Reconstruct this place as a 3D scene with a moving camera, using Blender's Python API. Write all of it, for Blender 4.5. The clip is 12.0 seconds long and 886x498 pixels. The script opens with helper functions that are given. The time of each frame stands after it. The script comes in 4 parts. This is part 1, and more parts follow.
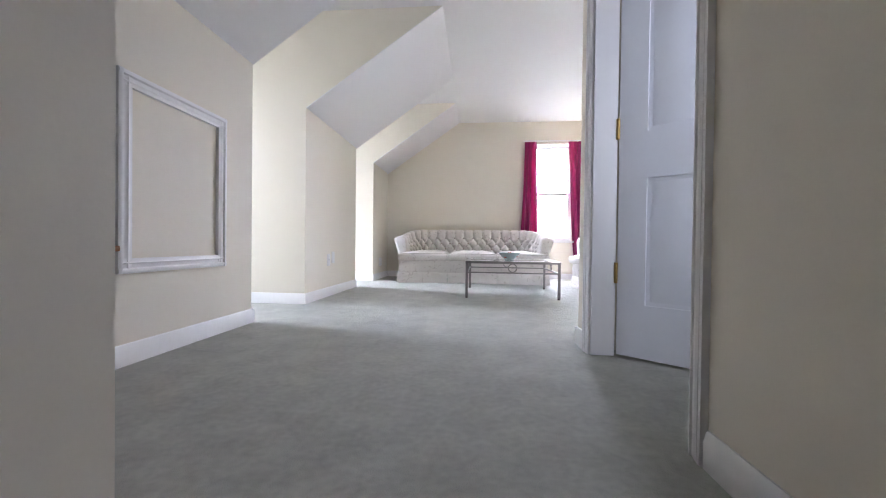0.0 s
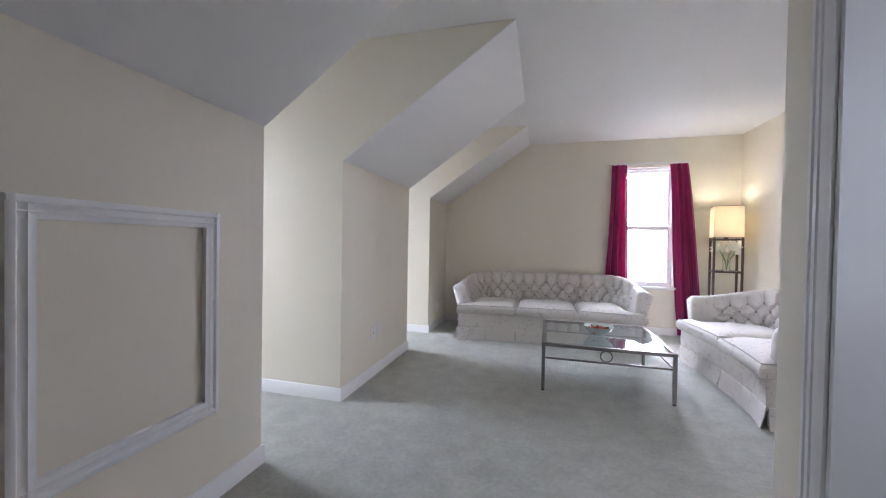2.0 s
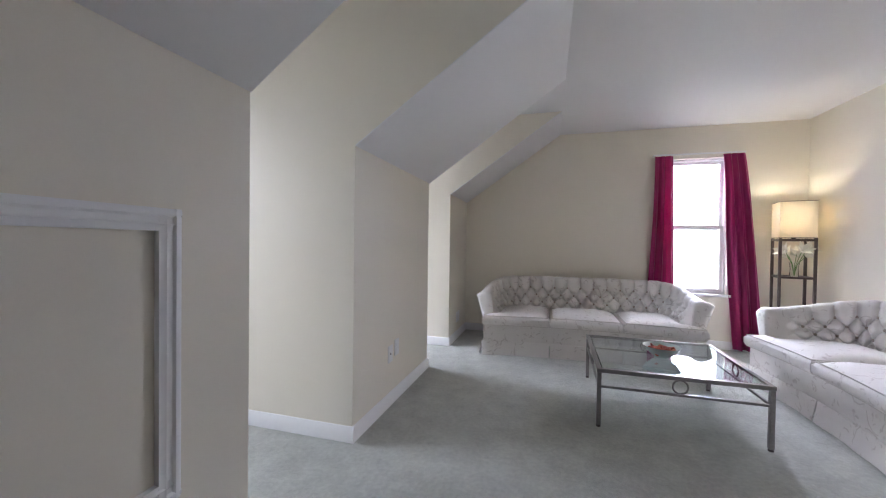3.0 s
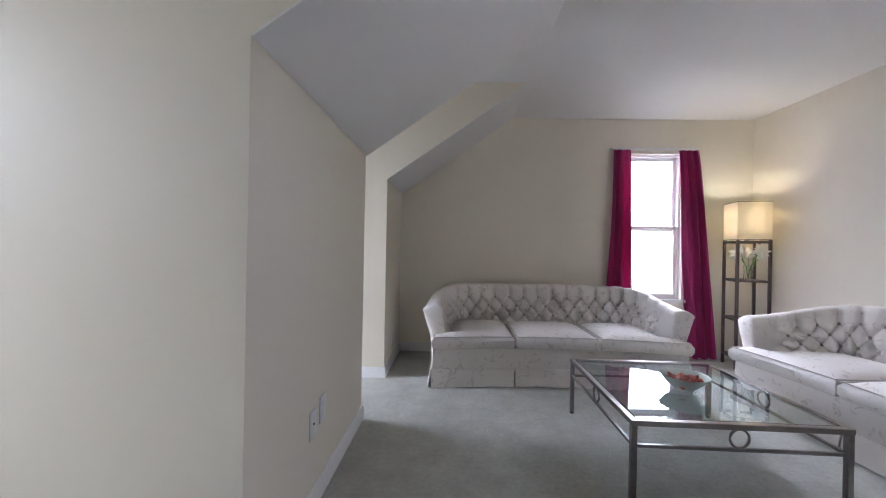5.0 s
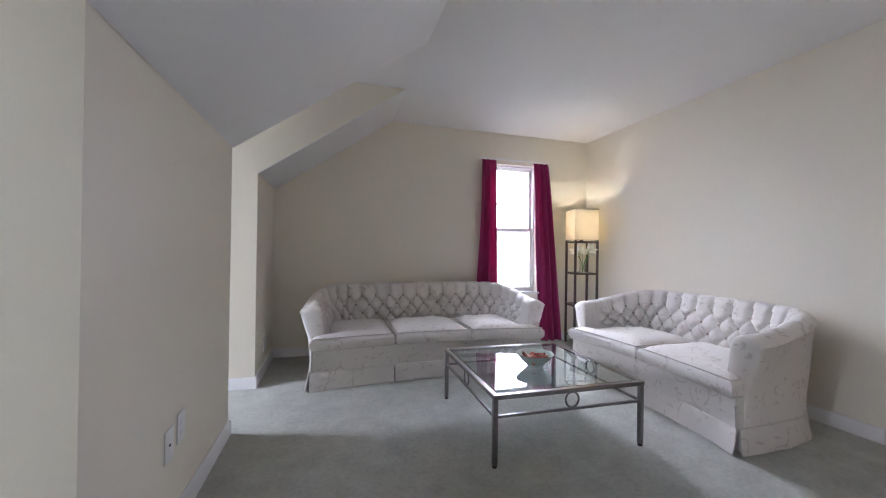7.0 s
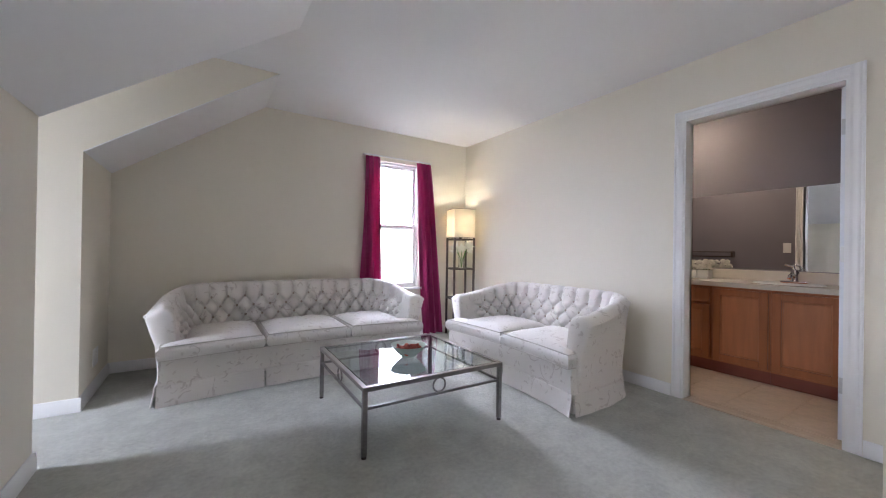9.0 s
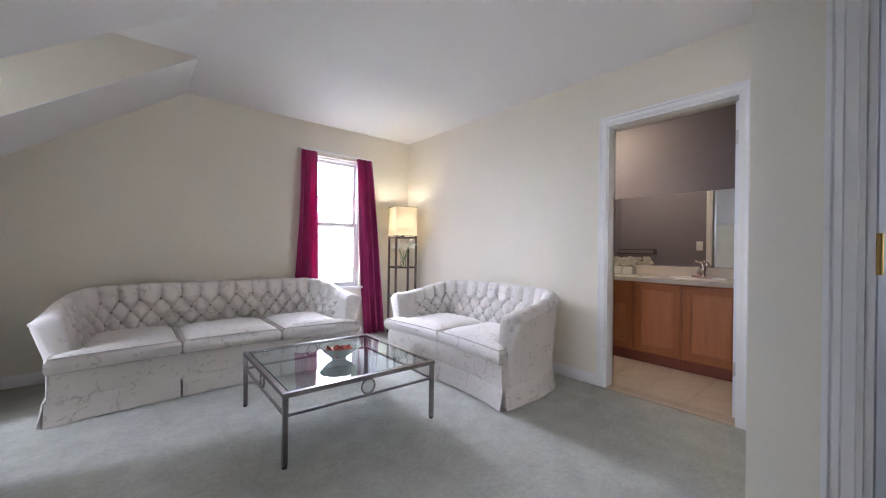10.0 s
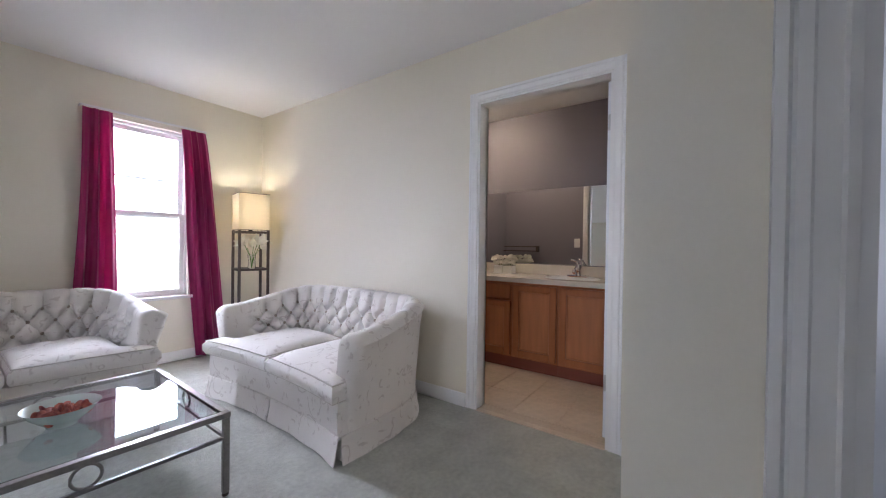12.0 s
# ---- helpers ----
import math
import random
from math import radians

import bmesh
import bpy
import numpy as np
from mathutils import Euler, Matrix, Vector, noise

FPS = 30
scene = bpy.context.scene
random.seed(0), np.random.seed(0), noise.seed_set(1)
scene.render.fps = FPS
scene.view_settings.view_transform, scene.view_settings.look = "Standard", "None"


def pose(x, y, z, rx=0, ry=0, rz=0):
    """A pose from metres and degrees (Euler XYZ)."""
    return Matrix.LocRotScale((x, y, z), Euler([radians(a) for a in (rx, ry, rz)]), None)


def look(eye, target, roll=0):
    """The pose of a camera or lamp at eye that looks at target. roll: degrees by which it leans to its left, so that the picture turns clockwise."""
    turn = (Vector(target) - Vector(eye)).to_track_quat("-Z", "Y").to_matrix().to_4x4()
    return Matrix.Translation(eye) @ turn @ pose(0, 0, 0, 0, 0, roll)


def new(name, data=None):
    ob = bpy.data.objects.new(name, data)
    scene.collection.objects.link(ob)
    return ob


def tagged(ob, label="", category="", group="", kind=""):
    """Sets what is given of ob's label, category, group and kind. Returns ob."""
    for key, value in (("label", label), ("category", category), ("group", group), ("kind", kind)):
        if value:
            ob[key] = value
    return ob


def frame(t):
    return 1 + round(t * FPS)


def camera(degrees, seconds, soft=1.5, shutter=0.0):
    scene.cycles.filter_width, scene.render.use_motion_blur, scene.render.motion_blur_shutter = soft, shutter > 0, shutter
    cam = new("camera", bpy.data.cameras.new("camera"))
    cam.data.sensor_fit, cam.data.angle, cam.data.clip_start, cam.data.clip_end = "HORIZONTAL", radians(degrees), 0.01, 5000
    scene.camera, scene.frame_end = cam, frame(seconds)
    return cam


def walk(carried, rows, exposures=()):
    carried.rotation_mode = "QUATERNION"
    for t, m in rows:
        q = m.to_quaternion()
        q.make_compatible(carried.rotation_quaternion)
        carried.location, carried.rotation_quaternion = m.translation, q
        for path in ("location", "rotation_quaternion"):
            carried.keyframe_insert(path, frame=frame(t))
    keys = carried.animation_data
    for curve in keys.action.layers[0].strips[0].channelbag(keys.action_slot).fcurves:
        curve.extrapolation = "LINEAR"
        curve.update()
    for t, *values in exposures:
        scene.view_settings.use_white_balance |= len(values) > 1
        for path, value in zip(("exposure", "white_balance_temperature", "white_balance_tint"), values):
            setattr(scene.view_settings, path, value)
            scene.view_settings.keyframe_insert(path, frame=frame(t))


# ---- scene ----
cam = camera(100.3, 12.0, soft=1.1)
PATH = [
    (0, (0.275, 0.288, 0.512), (0.098, 2.28, 0.491), 0.7),
    (0.5, (0.3, 0.473, 0.666), (0.028, 2.454, 0.645), 0.8),
    (1, (0.284, 0.665, 0.833), (-0.101, 2.628, 0.804), 1.0),
    (1.5, (0.235, 0.867, 0.962), (-0.222, 2.814, 0.936), 1.0),
    (2, (0.15, 1.021, 1.097), (-0.358, 2.955, 1.067), 1.0),
    (2.5, (0.028, 1.206, 1.122), (-0.542, 3.122, 1.09), 0.8),
    (4.3, (-0.493, 2.156, 1.098), (-0.788, 4.134, 1.077), 1.0),
    (4.5, (-0.529, 2.232, 1.094), (-0.758, 4.218, 1.076), 1.1),
    (5, (-0.595, 2.298, 1.079), (-0.656, 4.297, 1.078), 1.1),
    (5.5, (-0.609, 2.292, 1.067), (-0.499, 4.289, 1.079), 1.0),
    (6, (-0.607, 2.277, 1.073), (-0.337, 4.259, 1.088), 1.0),
    (6.5, (-0.602, 2.253, 1.071), (-0.184, 4.209, 1.082), 0.9),
    (7, (-0.593, 2.22, 1.077), (-0.026, 4.138, 1.085), 0.8),
    (8.8, (-0.506, 2.161, 1.075), (0.542, 3.865, 1.075), 0.8),
    (9, (-0.499, 2.133, 1.059), (0.583, 3.815, 1.066), 0.9),
    (9.5, (-0.452, 2.096, 1.064), (0.727, 3.712, 1.065), 0.8),
    (10, (-0.382, 2.08, 1.059), (0.908, 3.609, 1.061), 0.8),
    (10.5, (-0.258, 2.047, 1.062), (1.14, 3.478, 1.059), 0.7),
    (11, (-0.121, 2.07, 1.068), (1.365, 3.409, 1.063), 0.7),
    (11.5, (0.079, 2.15, 1.088), (1.644, 3.396, 1.071), 0.7),
    (12, (0.316, 2.215, 1.092), (1.942, 3.378, 1.074), 0.8),
]
EXPOSURES = [(0, 1.2), (1, 0.85), (2, 0.45), (2.7, 0.3), (4.5, 0.05), (5.5, 0.0), (9, 0.35), (10.5, 0.48), (11, 0.42), (12, 0.22)]
walk(cam, [(t, look(eye, target, roll)) for t, eye, target, roll in PATH], EXPOSURES)

# ---- world, lights, exposure ----
W = bpy.data.worlds.new("world")
scene.world = W
W.use_nodes = True
_n = W.node_tree.nodes
_sky = _n.new("ShaderNodeTexSky")
_sky.sky_type, _sky.sun_disc = "NISHITA", False
_sky.sun_elevation, _sky.sun_rotation = radians(40), radians(120)
W.node_tree.links.new(_sky.outputs[0], _n["Background"].inputs[0])
_n["Background"].inputs[1].default_value = 0.1


def window_light(name, place, turn, w, h, watts, color=(0.735, 0.772, 1.0)):
    d = bpy.data.lights.new(name, "AREA")
    d.shape, d.size, d.size_y, d.energy, d.color = "RECTANGLE", w, h, watts, color
    ob = new(name, d)
    ob.matrix_world = pose(*place, *turn)
    return ob


# room plan, in metres
XK, ZK, XC, H = -1.16, 1.655, -0.02, 2.454       # knee wall, its height, foot of the flat ceiling, ceiling
XD = -2.9                                        # dormer end walls
XR, YF = 2.45, 6.18                              # long wall with the bathroom door, window wall
XS, XL, YC = 0.82, -0.14, 0.68                   # stair walls and the end of the short one
Y1, Y2, Y3, Y4 = 2.545, 3.29, 4.60, 5.346        # dormer cheeks
YH = 2.298                                       # corner of the closet wall
YB = -1.3                                        # end of the stairwell

window_light("sky_light_end", (1.85, YF + 2.0, 2.55), (-62, 0, -8), 3.2, 2.4, 900)
window_light("sky_light_dormer_a", (XD - 1.7, (Y1 + Y2) / 2, 2.5), (68, 0, -90), 1.7, 1.8, 190, (0.69, 0.76, 1.0))
window_light("sky_light_dormer_b", (XD - 1.7, (Y3 + Y4) / 2, 2.5), (68, 0, -90), 1.7, 1.8, 390, (0.70, 0.76, 1.0))
window_light("sky_light_side_room", (1.62, 0.66, 1.35), (-90, 0, 180), 0.8, 1.5, 8)


# ---- materials ----
def material(name, rgb, rough=0.6, metal=0.0, spread=0.06, grain=60.0, big=2.0, bump=0.15, dist=0.002, rgb2=None, **extra):
    m = bpy.data.materials.new(name)
    m.use_nodes = True
    nt = m.node_tree
    b = nt.nodes["Principled BSDF"]
    b.inputs["Roughness"].default_value, b.inputs["Metallic"].default_value = rough, metal
    tc = nt.nodes.new("ShaderNodeTexCoord")
    fine, wide = nt.nodes.new("ShaderNodeTexNoise"), nt.nodes.new("ShaderNodeTexNoise")
    fine.inputs["Scale"].default_value, fine.inputs["Detail"].default_value = grain, 4
    wide.inputs["Scale"].default_value, wide.inputs["Detail"].default_value = big, 3
    mix = nt.nodes.new("ShaderNodeMix")
    mix.data_type = "FLOAT"
    mix.inputs[0].default_value = 0.5
    ramp = nt.nodes.new("ShaderNodeValToRGB")
    lo = [max(0, c * (1 - spread)) for c in rgb]
    hi = [min(1, c * (1 + spread)) for c in (rgb2 or rgb)]
    ramp.color_ramp.elements[0].position, ramp.color_ramp.elements[1].position = 0.35, 0.65
    ramp.color_ramp.elements[0].color, ramp.color_ramp.elements[1].color = (*lo, 1), (*hi, 1)
    L = nt.links.new
    L(tc.outputs["Object"], fine.inputs["Vector"])
    L(tc.outputs["Object"], wide.inputs["Vector"])
    L(fine.outputs[0], mix.inputs[2])
    L(wide.outputs[0], mix.inputs[3])
    L(mix.outputs[0], ramp.inputs[0])
    L(ramp.outputs[0], b.inputs["Base Color"])
    if bump:
        bp = nt.nodes.new("ShaderNodeBump")
        bp.inputs["Strength"].default_value, bp.inputs["Distance"].default_value = bump, dist
        L(fine.outputs[0], bp.inputs["Height"])
        L(bp.outputs[0], b.inputs["Normal"])
    for key, value in extra.items():
        b.inputs[key.replace("_", " ")].default_value = value
    return m


PAINT = material("cream_wall_paint", (0.825, 0.773, 0.658), 0.55, spread=0.012, grain=180, big=1.2, bump=0.12)
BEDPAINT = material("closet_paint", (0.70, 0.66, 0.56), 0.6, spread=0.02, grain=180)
CEIL = material("ceiling_paint", (0.82, 0.81, 0.80), 0.7, spread=0.015, grain=220, big=1.0, bump=0.15)
TRIM = material("white_gloss_trim", (0.86, 0.855, 0.845), 0.32, spread=0.012, grain=35, big=3, bump=0.05)
DOORPAINT = material("door_paint", (0.80, 0.82, 0.86), 0.35, spread=0.012, grain=50, big=2, bump=0.06)
METAL = material("pewter_metal", (0.28, 0.26, 0.25), 0.28, 0.9, spread=0.15, grain=90, big=8, bump=0.1, dist=0.0006)
BRASS = material("aged_brass", (0.62, 0.42, 0.16), 0.35, 1.0, spread=0.12, grain=70, big=9, bump=0.05)
STEEL = material("satin_steel", (0.6, 0.6, 0.6), 0.3, 1.0, spread=0.08)
CHROME = material("chrome", (0.85, 0.85, 0.87), 0.08, 1.0, spread=0.02, bump=0)
CRIMSON = material("crimson_curtain", (0.35, 0.014, 0.125), 0.75, spread=0.14, grain=260, big=5, bump=0.25, dist=0.001, Sheen_Weight=0.25)
DARKWOOD = material("dark_stained_wood", (0.075, 0.055, 0.05), 0.45, spread=0.25, grain=40, big=6)
BLACK = material("black_plastic", (0.012, 0.012, 0.013), 0.22, spread=0.2, grain=120, bump=0.03)
PLATE = material("white_plastic", (0.8, 0.8, 0.78), 0.35, spread=0.02, bump=0)
GREIGE = material("bathroom_paint", (0.215, 0.20, 0.235), 0.5, spread=0.02, grain=180, big=1.5, bump=0.1)
TILE = material("beige_floor_tile", (0.56, 0.46, 0.36), 0.4, spread=0.10, grain=25, big=5, bump=0.1)
GROUT = material("tile_grout", (0.53, 0.435, 0.345), 0.8, spread=0.1)
COUNTER = material("cream_counter", (0.72, 0.68, 0.62), 0.25, spread=0.04, grain=160, big=20, bump=0)
CERAMIC = material("white_ceramic", (0.82, 0.85, 0.83), 0.12, spread=0.02, bump=0)
BOWLMAT = material("pale_green_ceramic", (0.62, 0.72, 0.68), 0.2, spread=0.04, grain=40, bump=0.03)
REDCHIP = material("dried_red_petals", (0.32, 0.02, 0.03), 0.6, spread=0.5, grain=60, big=14, rgb2=(0.42, 0.12, 0.08))
PETAL = material("white_petals", (0.83, 0.82, 0.74), 0.6, spread=0.05, grain=30, bump=0.1)
STEM = material("green_stem", (0.12, 0.26, 0.06), 0.5, spread=0.2)
DARK = material("dark_gap", (0.02, 0.02, 0.02), 0.9)


def wood(name, rgb, rough=0.35, along=2):
    m = material(name, rgb, rough, spread=0.12, grain=30, big=3, bump=0.06)
    nt = m.node_tree
    tc = next(n for n in nt.nodes if n.type == "TEX_COORD")
    mp = nt.nodes.new("ShaderNodeMapping")
    s = [1.0, 1.0, 1.0]
    s[along] = 0.09
    mp.inputs["Scale"].default_value = s
    nt.links.new(tc.outputs["Object"], mp.inputs["Vector"])
    for n in nt.nodes:
        if n.type == "TEX_NOISE":
            nt.links.new(mp.outputs[0], n.inputs["Vector"])
    return m


MAPLE = wood("honey_maple", (0.46, 0.165, 0.065))
PANELWOOD = wood("pale_maple_panel", (0.56, 0.225, 0.10))
# maple for the kick board, its weaker light put into a darker red-brown
SHADED_MAPLE = wood("shaded_maple_kick_board", (0.25, 0.075, 0.05), 0.4, 1)
PINE = wood("orange_pine", (0.40, 0.165, 0.05), 0.3)


def carpet_material():
    m = material("grey_green_carpet", (0.445, 0.448, 0.39), 0.95, spread=0.10, grain=42, big=7.0, bump=0.9, dist=0.004, rgb2=(0.515, 0.518, 0.452), Sheen_Weight=0.3)
    nt = m.node_tree
    bp = next(n for n in nt.nodes if n.type == "BUMP")
    tc = next(n for n in nt.nodes if n.type == "TEX_COORD")
    v = nt.nodes.new("ShaderNodeTexVoronoi")
    v.inputs["Scale"].default_value = 400
    mid = nt.nodes.new("ShaderNodeTexNoise")
    mid.inputs["Scale"].default_value, mid.inputs["Detail"].default_value = 22, 5
    add = nt.nodes.new("ShaderNodeMath")
    add.operation = "ADD"
    nt.links.new(tc.outputs["Object"], v.inputs["Vector"])
    nt.links.new(tc.outputs["Object"], mid.inputs["Vector"])
    nt.links.new(v.outputs["Distance"], add.inputs[0])
    soft = nt.nodes.new("ShaderNodeMath")
    soft.operation = "MULTIPLY"
    soft.inputs[1].default_value = 0.35
    nt.links.new(mid.outputs[0], soft.inputs[0])
    nt.links.new(soft.outputs[0], add.inputs[1])
    nt.links.new(add.outputs[0], bp.inputs["Height"])
    return m


CARPET = carpet_material()


def brocade_material():
    """Cream upholstery with sparse curved sprigs."""
    m = material("cream_floral_upholstery", (0.75, 0.708, 0.665), 0.8, spread=0.03, grain=420, big=5, bump=0.35, dist=0.001, Sheen_Weight=0.2)
    nt = m.node_tree
    L = nt.links.new
    b = nt.nodes["Principled BSDF"]
    base = next(n for n in nt.nodes if n.type == "VALTORGB")
    tc = next(n for n in nt.nodes if n.type == "TEX_COORD")

    def math_node(op, a, c=None):
        n = nt.nodes.new("ShaderNodeMath")
        n.operation = op
        for k, val in enumerate((a, c)):
            if val is None:
                continue
            if isinstance(val, (int, float)):
                n.inputs[k].default_value = val
            else:
                L(val, n.inputs[k])
        return n.outputs[0]

    warp = nt.nodes.new("ShaderNodeTexNoise")
    warp.inputs["Scale"].default_value = 9
    vm = nt.nodes.new("ShaderNodeVectorMath")
    vm.operation = "MULTIPLY_ADD"
    vm.inputs[1].default_value = (0.1, 0.1, 0.1)
    L(tc.outputs["Object"], warp.inputs["Vector"])
    L(warp.outputs["Color"], vm.inputs[0])
    L(tc.outputs["Object"], vm.inputs[2])
    out = None
    for scale, radius, width, cut in ((4.4, 0.46, 0.026, 0.53), (6.5, 0.42, 0.036, 0.54), (10.0, 0.36, 0.06, 0.55), (15.0, 0.20, 0.14, 0.59)):
        vo = nt.nodes.new("ShaderNodeTexVoronoi")
        vo.inputs["Scale"].default_value = scale
        L(vm.outputs[0], vo.inputs["Vector"])
        near = math_node("DIVIDE", math_node("ABSOLUTE", math_node("SUBTRACT", vo.outputs["Distance"], radius)), width)
        ring = math_node("MAXIMUM", math_node("SUBTRACT", 1.0, near), 0.0)
        gate = nt.nodes.new("ShaderNodeTexNoise")
        gate.inputs["Scale"].default_value = 7 + 0.9 * scale
        L(tc.outputs["Object"], gate.inputs["Vector"])
        fade = math_node("MINIMUM", math_node("MAXIMUM", math_node("MULTIPLY", math_node("SUBTRACT", gate.outputs[0], cut), 14.0), 0.0), 1.0)
        stroke = math_node("MULTIPLY", math_node("MINIMUM", math_node("MULTIPLY", ring, 1.8), 1.0), fade)
        out = stroke if out is None else math_node("MAXIMUM", out, stroke)
    amount = math_node("MULTIPLY", out, 0.33)
    mix = nt.nodes.new("ShaderNodeMix")
    mix.data_type = "RGBA"
    L(amount, mix.inputs[0])
    L(base.outputs[0], mix.inputs[6])
    mix.inputs[7].default_value = (0.30, 0.22, 0.18, 1)
    L(mix.outputs[2], b.inputs["Base Color"])
    return m


FABRIC = brocade_material()
PIPING = material("taupe_piping", (0.60, 0.55, 0.50), 0.8, spread=0.1, grain=200)
BUTTON = material("taupe_button_fabric", (0.50, 0.43, 0.37), 0.8, spread=0.1, grain=200)


def glass_material(name, tint=(0.95, 0.98, 0.97), rough=0.0, ior=1.45):
    m = bpy.data.materials.new(name)
    m.use_nodes = True
    b = m.node_tree.nodes["Principled BSDF"]
    b.inputs["Base Color"].default_value = (*tint, 1)
    b.inputs["Transmission Weight"].default_value = 1
    b.inputs["Roughness"].default_value, b.inputs["IOR"].default_value = rough, ior
    return m


GLASS = glass_material("clear_glass")
TABLEGLASS = glass_material("table_glass", (0.80, 0.91, 0.97), 0.0, 1.5)
MIRROR = material("mirror_silver", (0.88, 0.89, 0.9), 0.01, 1.0, spread=0.0, bump=0)


def glow(name, rgb, strength, base):
    m = material(name, base, 0.8, spread=0.02, grain=200, bump=0.1)
    b = m.node_tree.nodes["Principled BSDF"]
    b.inputs["Emission Color"].default_value, b.inputs["Emission Strength"].default_value = (*rgb, 1), strength
    return m


def see_through(m, rgb, share):
    """Cloth that lets light through."""
    nt = m.node_tree
    tr, mx = nt.nodes.new("ShaderNodeBsdfTranslucent"), nt.nodes.new("ShaderNodeMixShader")
    tr.inputs[0].default_value = (*rgb, 1)
    mx.inputs[0].default_value = share
    nt.links.new(nt.nodes["Principled BSDF"].outputs[0], mx.inputs[1])
    nt.links.new(tr.outputs[0], mx.inputs[2])
    nt.links.new(mx.outputs[0], nt.nodes["Material Output"].inputs[0])


see_through(CRIMSON, (0.45, 0.03, 0.18), 0.3)
SHADE = material("cream_linen_shade", (0.82, 0.76, 0.64), 0.85, spread=0.04, grain=240, bump=0.2)
see_through(SHADE, (0.88, 0.82, 0.70), 0.45)
BULB = glow("lit_bulb", (1.0, 0.78, 0.5), 30, (0.9, 0.9, 0.85))


# ---- mesh helpers ----
def box(bm, x0, y0, z0, x1, y1, z1, bevel=0.0, seg=1):
    r = bmesh.ops.create_cube(bm, size=1, matrix=Matrix.Translation(((x0 + x1) / 2, (y0 + y1) / 2, (z0 + z1) / 2)) @ Matrix.Diagonal((abs(x1 - x0), abs(y1 - y0), abs(z1 - z0), 1)))
    if bevel:
        e = list({e for v in r["verts"] for e in v.link_edges})
        bmesh.ops.bevel(bm, geom=e, offset=bevel, segments=seg, affect="EDGES", profile=0.6)
    return bm


def boxes(*rows, bevel=0.0):
    bm = bmesh.new()
    for r in rows:
        box(bm, *r, bevel=bevel)
    return bm


def prism(bm, pts, axis, a, b):
    """Extrudes a polygon of (p, q) along axis from a to b; (p, q) are the other two axes in order."""
    def v(p, q, k):
        c = [p, q]
        c.insert("xyz".index(axis), k)
        return bm.verts.new(c)
    lo, hi = [v(p, q, a) for p, q in pts], [v(p, q, b) for p, q in pts]
    n = len(pts)
    faces = [bm.faces.new(lo), bm.faces.new(hi[::-1])]
    for i in range(n):
        faces.append(bm.faces.new((lo[i], lo[(i + 1) % n], hi[(i + 1) % n], hi[i])))
    bmesh.ops.recalc_face_normals(bm, faces=faces)
    return bm


def tube(bm, pts, r, n=10, closed=False):
    """A round bar along a line of points."""
    pts = [Vector(p) for p in pts]
    m, rings = len(pts), []
    for i, p in enumerate(pts):
        a = pts[(i - 1) % m] if closed or i else p
        b = pts[(i + 1) % m] if closed or i < m - 1 else p
        d = (b - a).normalized()
        side = d.cross(Vector((0, 0, 1)))
        side = side.normalized() if side.length > 0.05 else d.cross(Vector((0, 1, 0))).normalized()
        up = side.cross(d)
        rr = r[i] if isinstance(r, (list, tuple)) else r
        rings.append([bm.verts.new(p + rr * (math.cos(k * math.tau / n) * side + math.sin(k * math.tau / n) * up)) for k in range(n)])
    for i in range(m if closed else m - 1):
        a, b = rings[i], rings[(i + 1) % m]
        for k in range(n):
            bm.faces.new((a[k], a[(k + 1) % n], b[(k + 1) % n], b[k]))
    if not closed:
        bm.faces.new(rings[0][::-1])
        bm.faces.new(rings[-1])
    return bm


def lathe(bm, prof, n=32, cx=0.0, cy=0.0):
    """Turns a line of (radius, height) round the upright axis."""
    rings = [[bm.verts.new((cx + r * math.cos(k * math.tau / n), cy + r * math.sin(k * math.tau / n), z)) for k in range(n)] for r, z in prof]
    for a, b in zip(rings, rings[1:]):
        for k in range(n):
            bm.faces.new((a[k], a[(k + 1) % n], b[(k + 1) % n], b[k]))
    bm.faces.new(rings[0][::-1])
    bm.faces.new(rings[-1])
    return bm


def grid(bm, rows, close_u=False):
    """Faces between rows of points; returns the vertex rows."""
    vs = [[bm.verts.new(p) for p in row] for row in rows]
    for a, b in zip(vs, vs[1:]):
        n = len(a)
        for k in range(n if close_u else n - 1):
            bm.faces.new((a[k], a[(k + 1) % n], b[(k + 1) % n], b[k]))
    return vs


def mesh_from(name, bm, mat, smooth=True, angle=40):
    bmesh.ops.recalc_face_normals(bm, faces=bm.faces)
    if smooth:
        for f in bm.faces:
            f.smooth = True
        for e in bm.edges:
            if len(e.link_faces) == 2 and e.calc_face_angle(0) > radians(angle):
                e.smooth = False
    me = bpy.data.meshes.new(name)
    bm.to_mesh(me)
    bm.free()
    me.materials.append(mat)
    return me


def part(name, bm, mat, parent, label=""):
    ob = new(name, mesh_from(name, bm, mat) if isinstance(bm, bmesh.types.BMesh) else bm)
    ob.parent = parent
    return tagged(ob, label)


def thing(name, m, label, category, group=""):
    ob = new(name)
    ob.empty_display_size = 0.1
    ob.matrix_world = m
    return tagged(ob, label, category, group)


def solid(name, bm, mat, label="", category=""):
    """A piece of the setting, in world coordinates."""
    return tagged(new(name, mesh_from(name, bm, mat)), label, category, "", "structure")


def lone(name, bm, mat, m, label, category, group=""):
    ob = new(name, mesh_from(name, bm, mat))
    ob.matrix_world = m
    return tagged(ob, label, category, group)


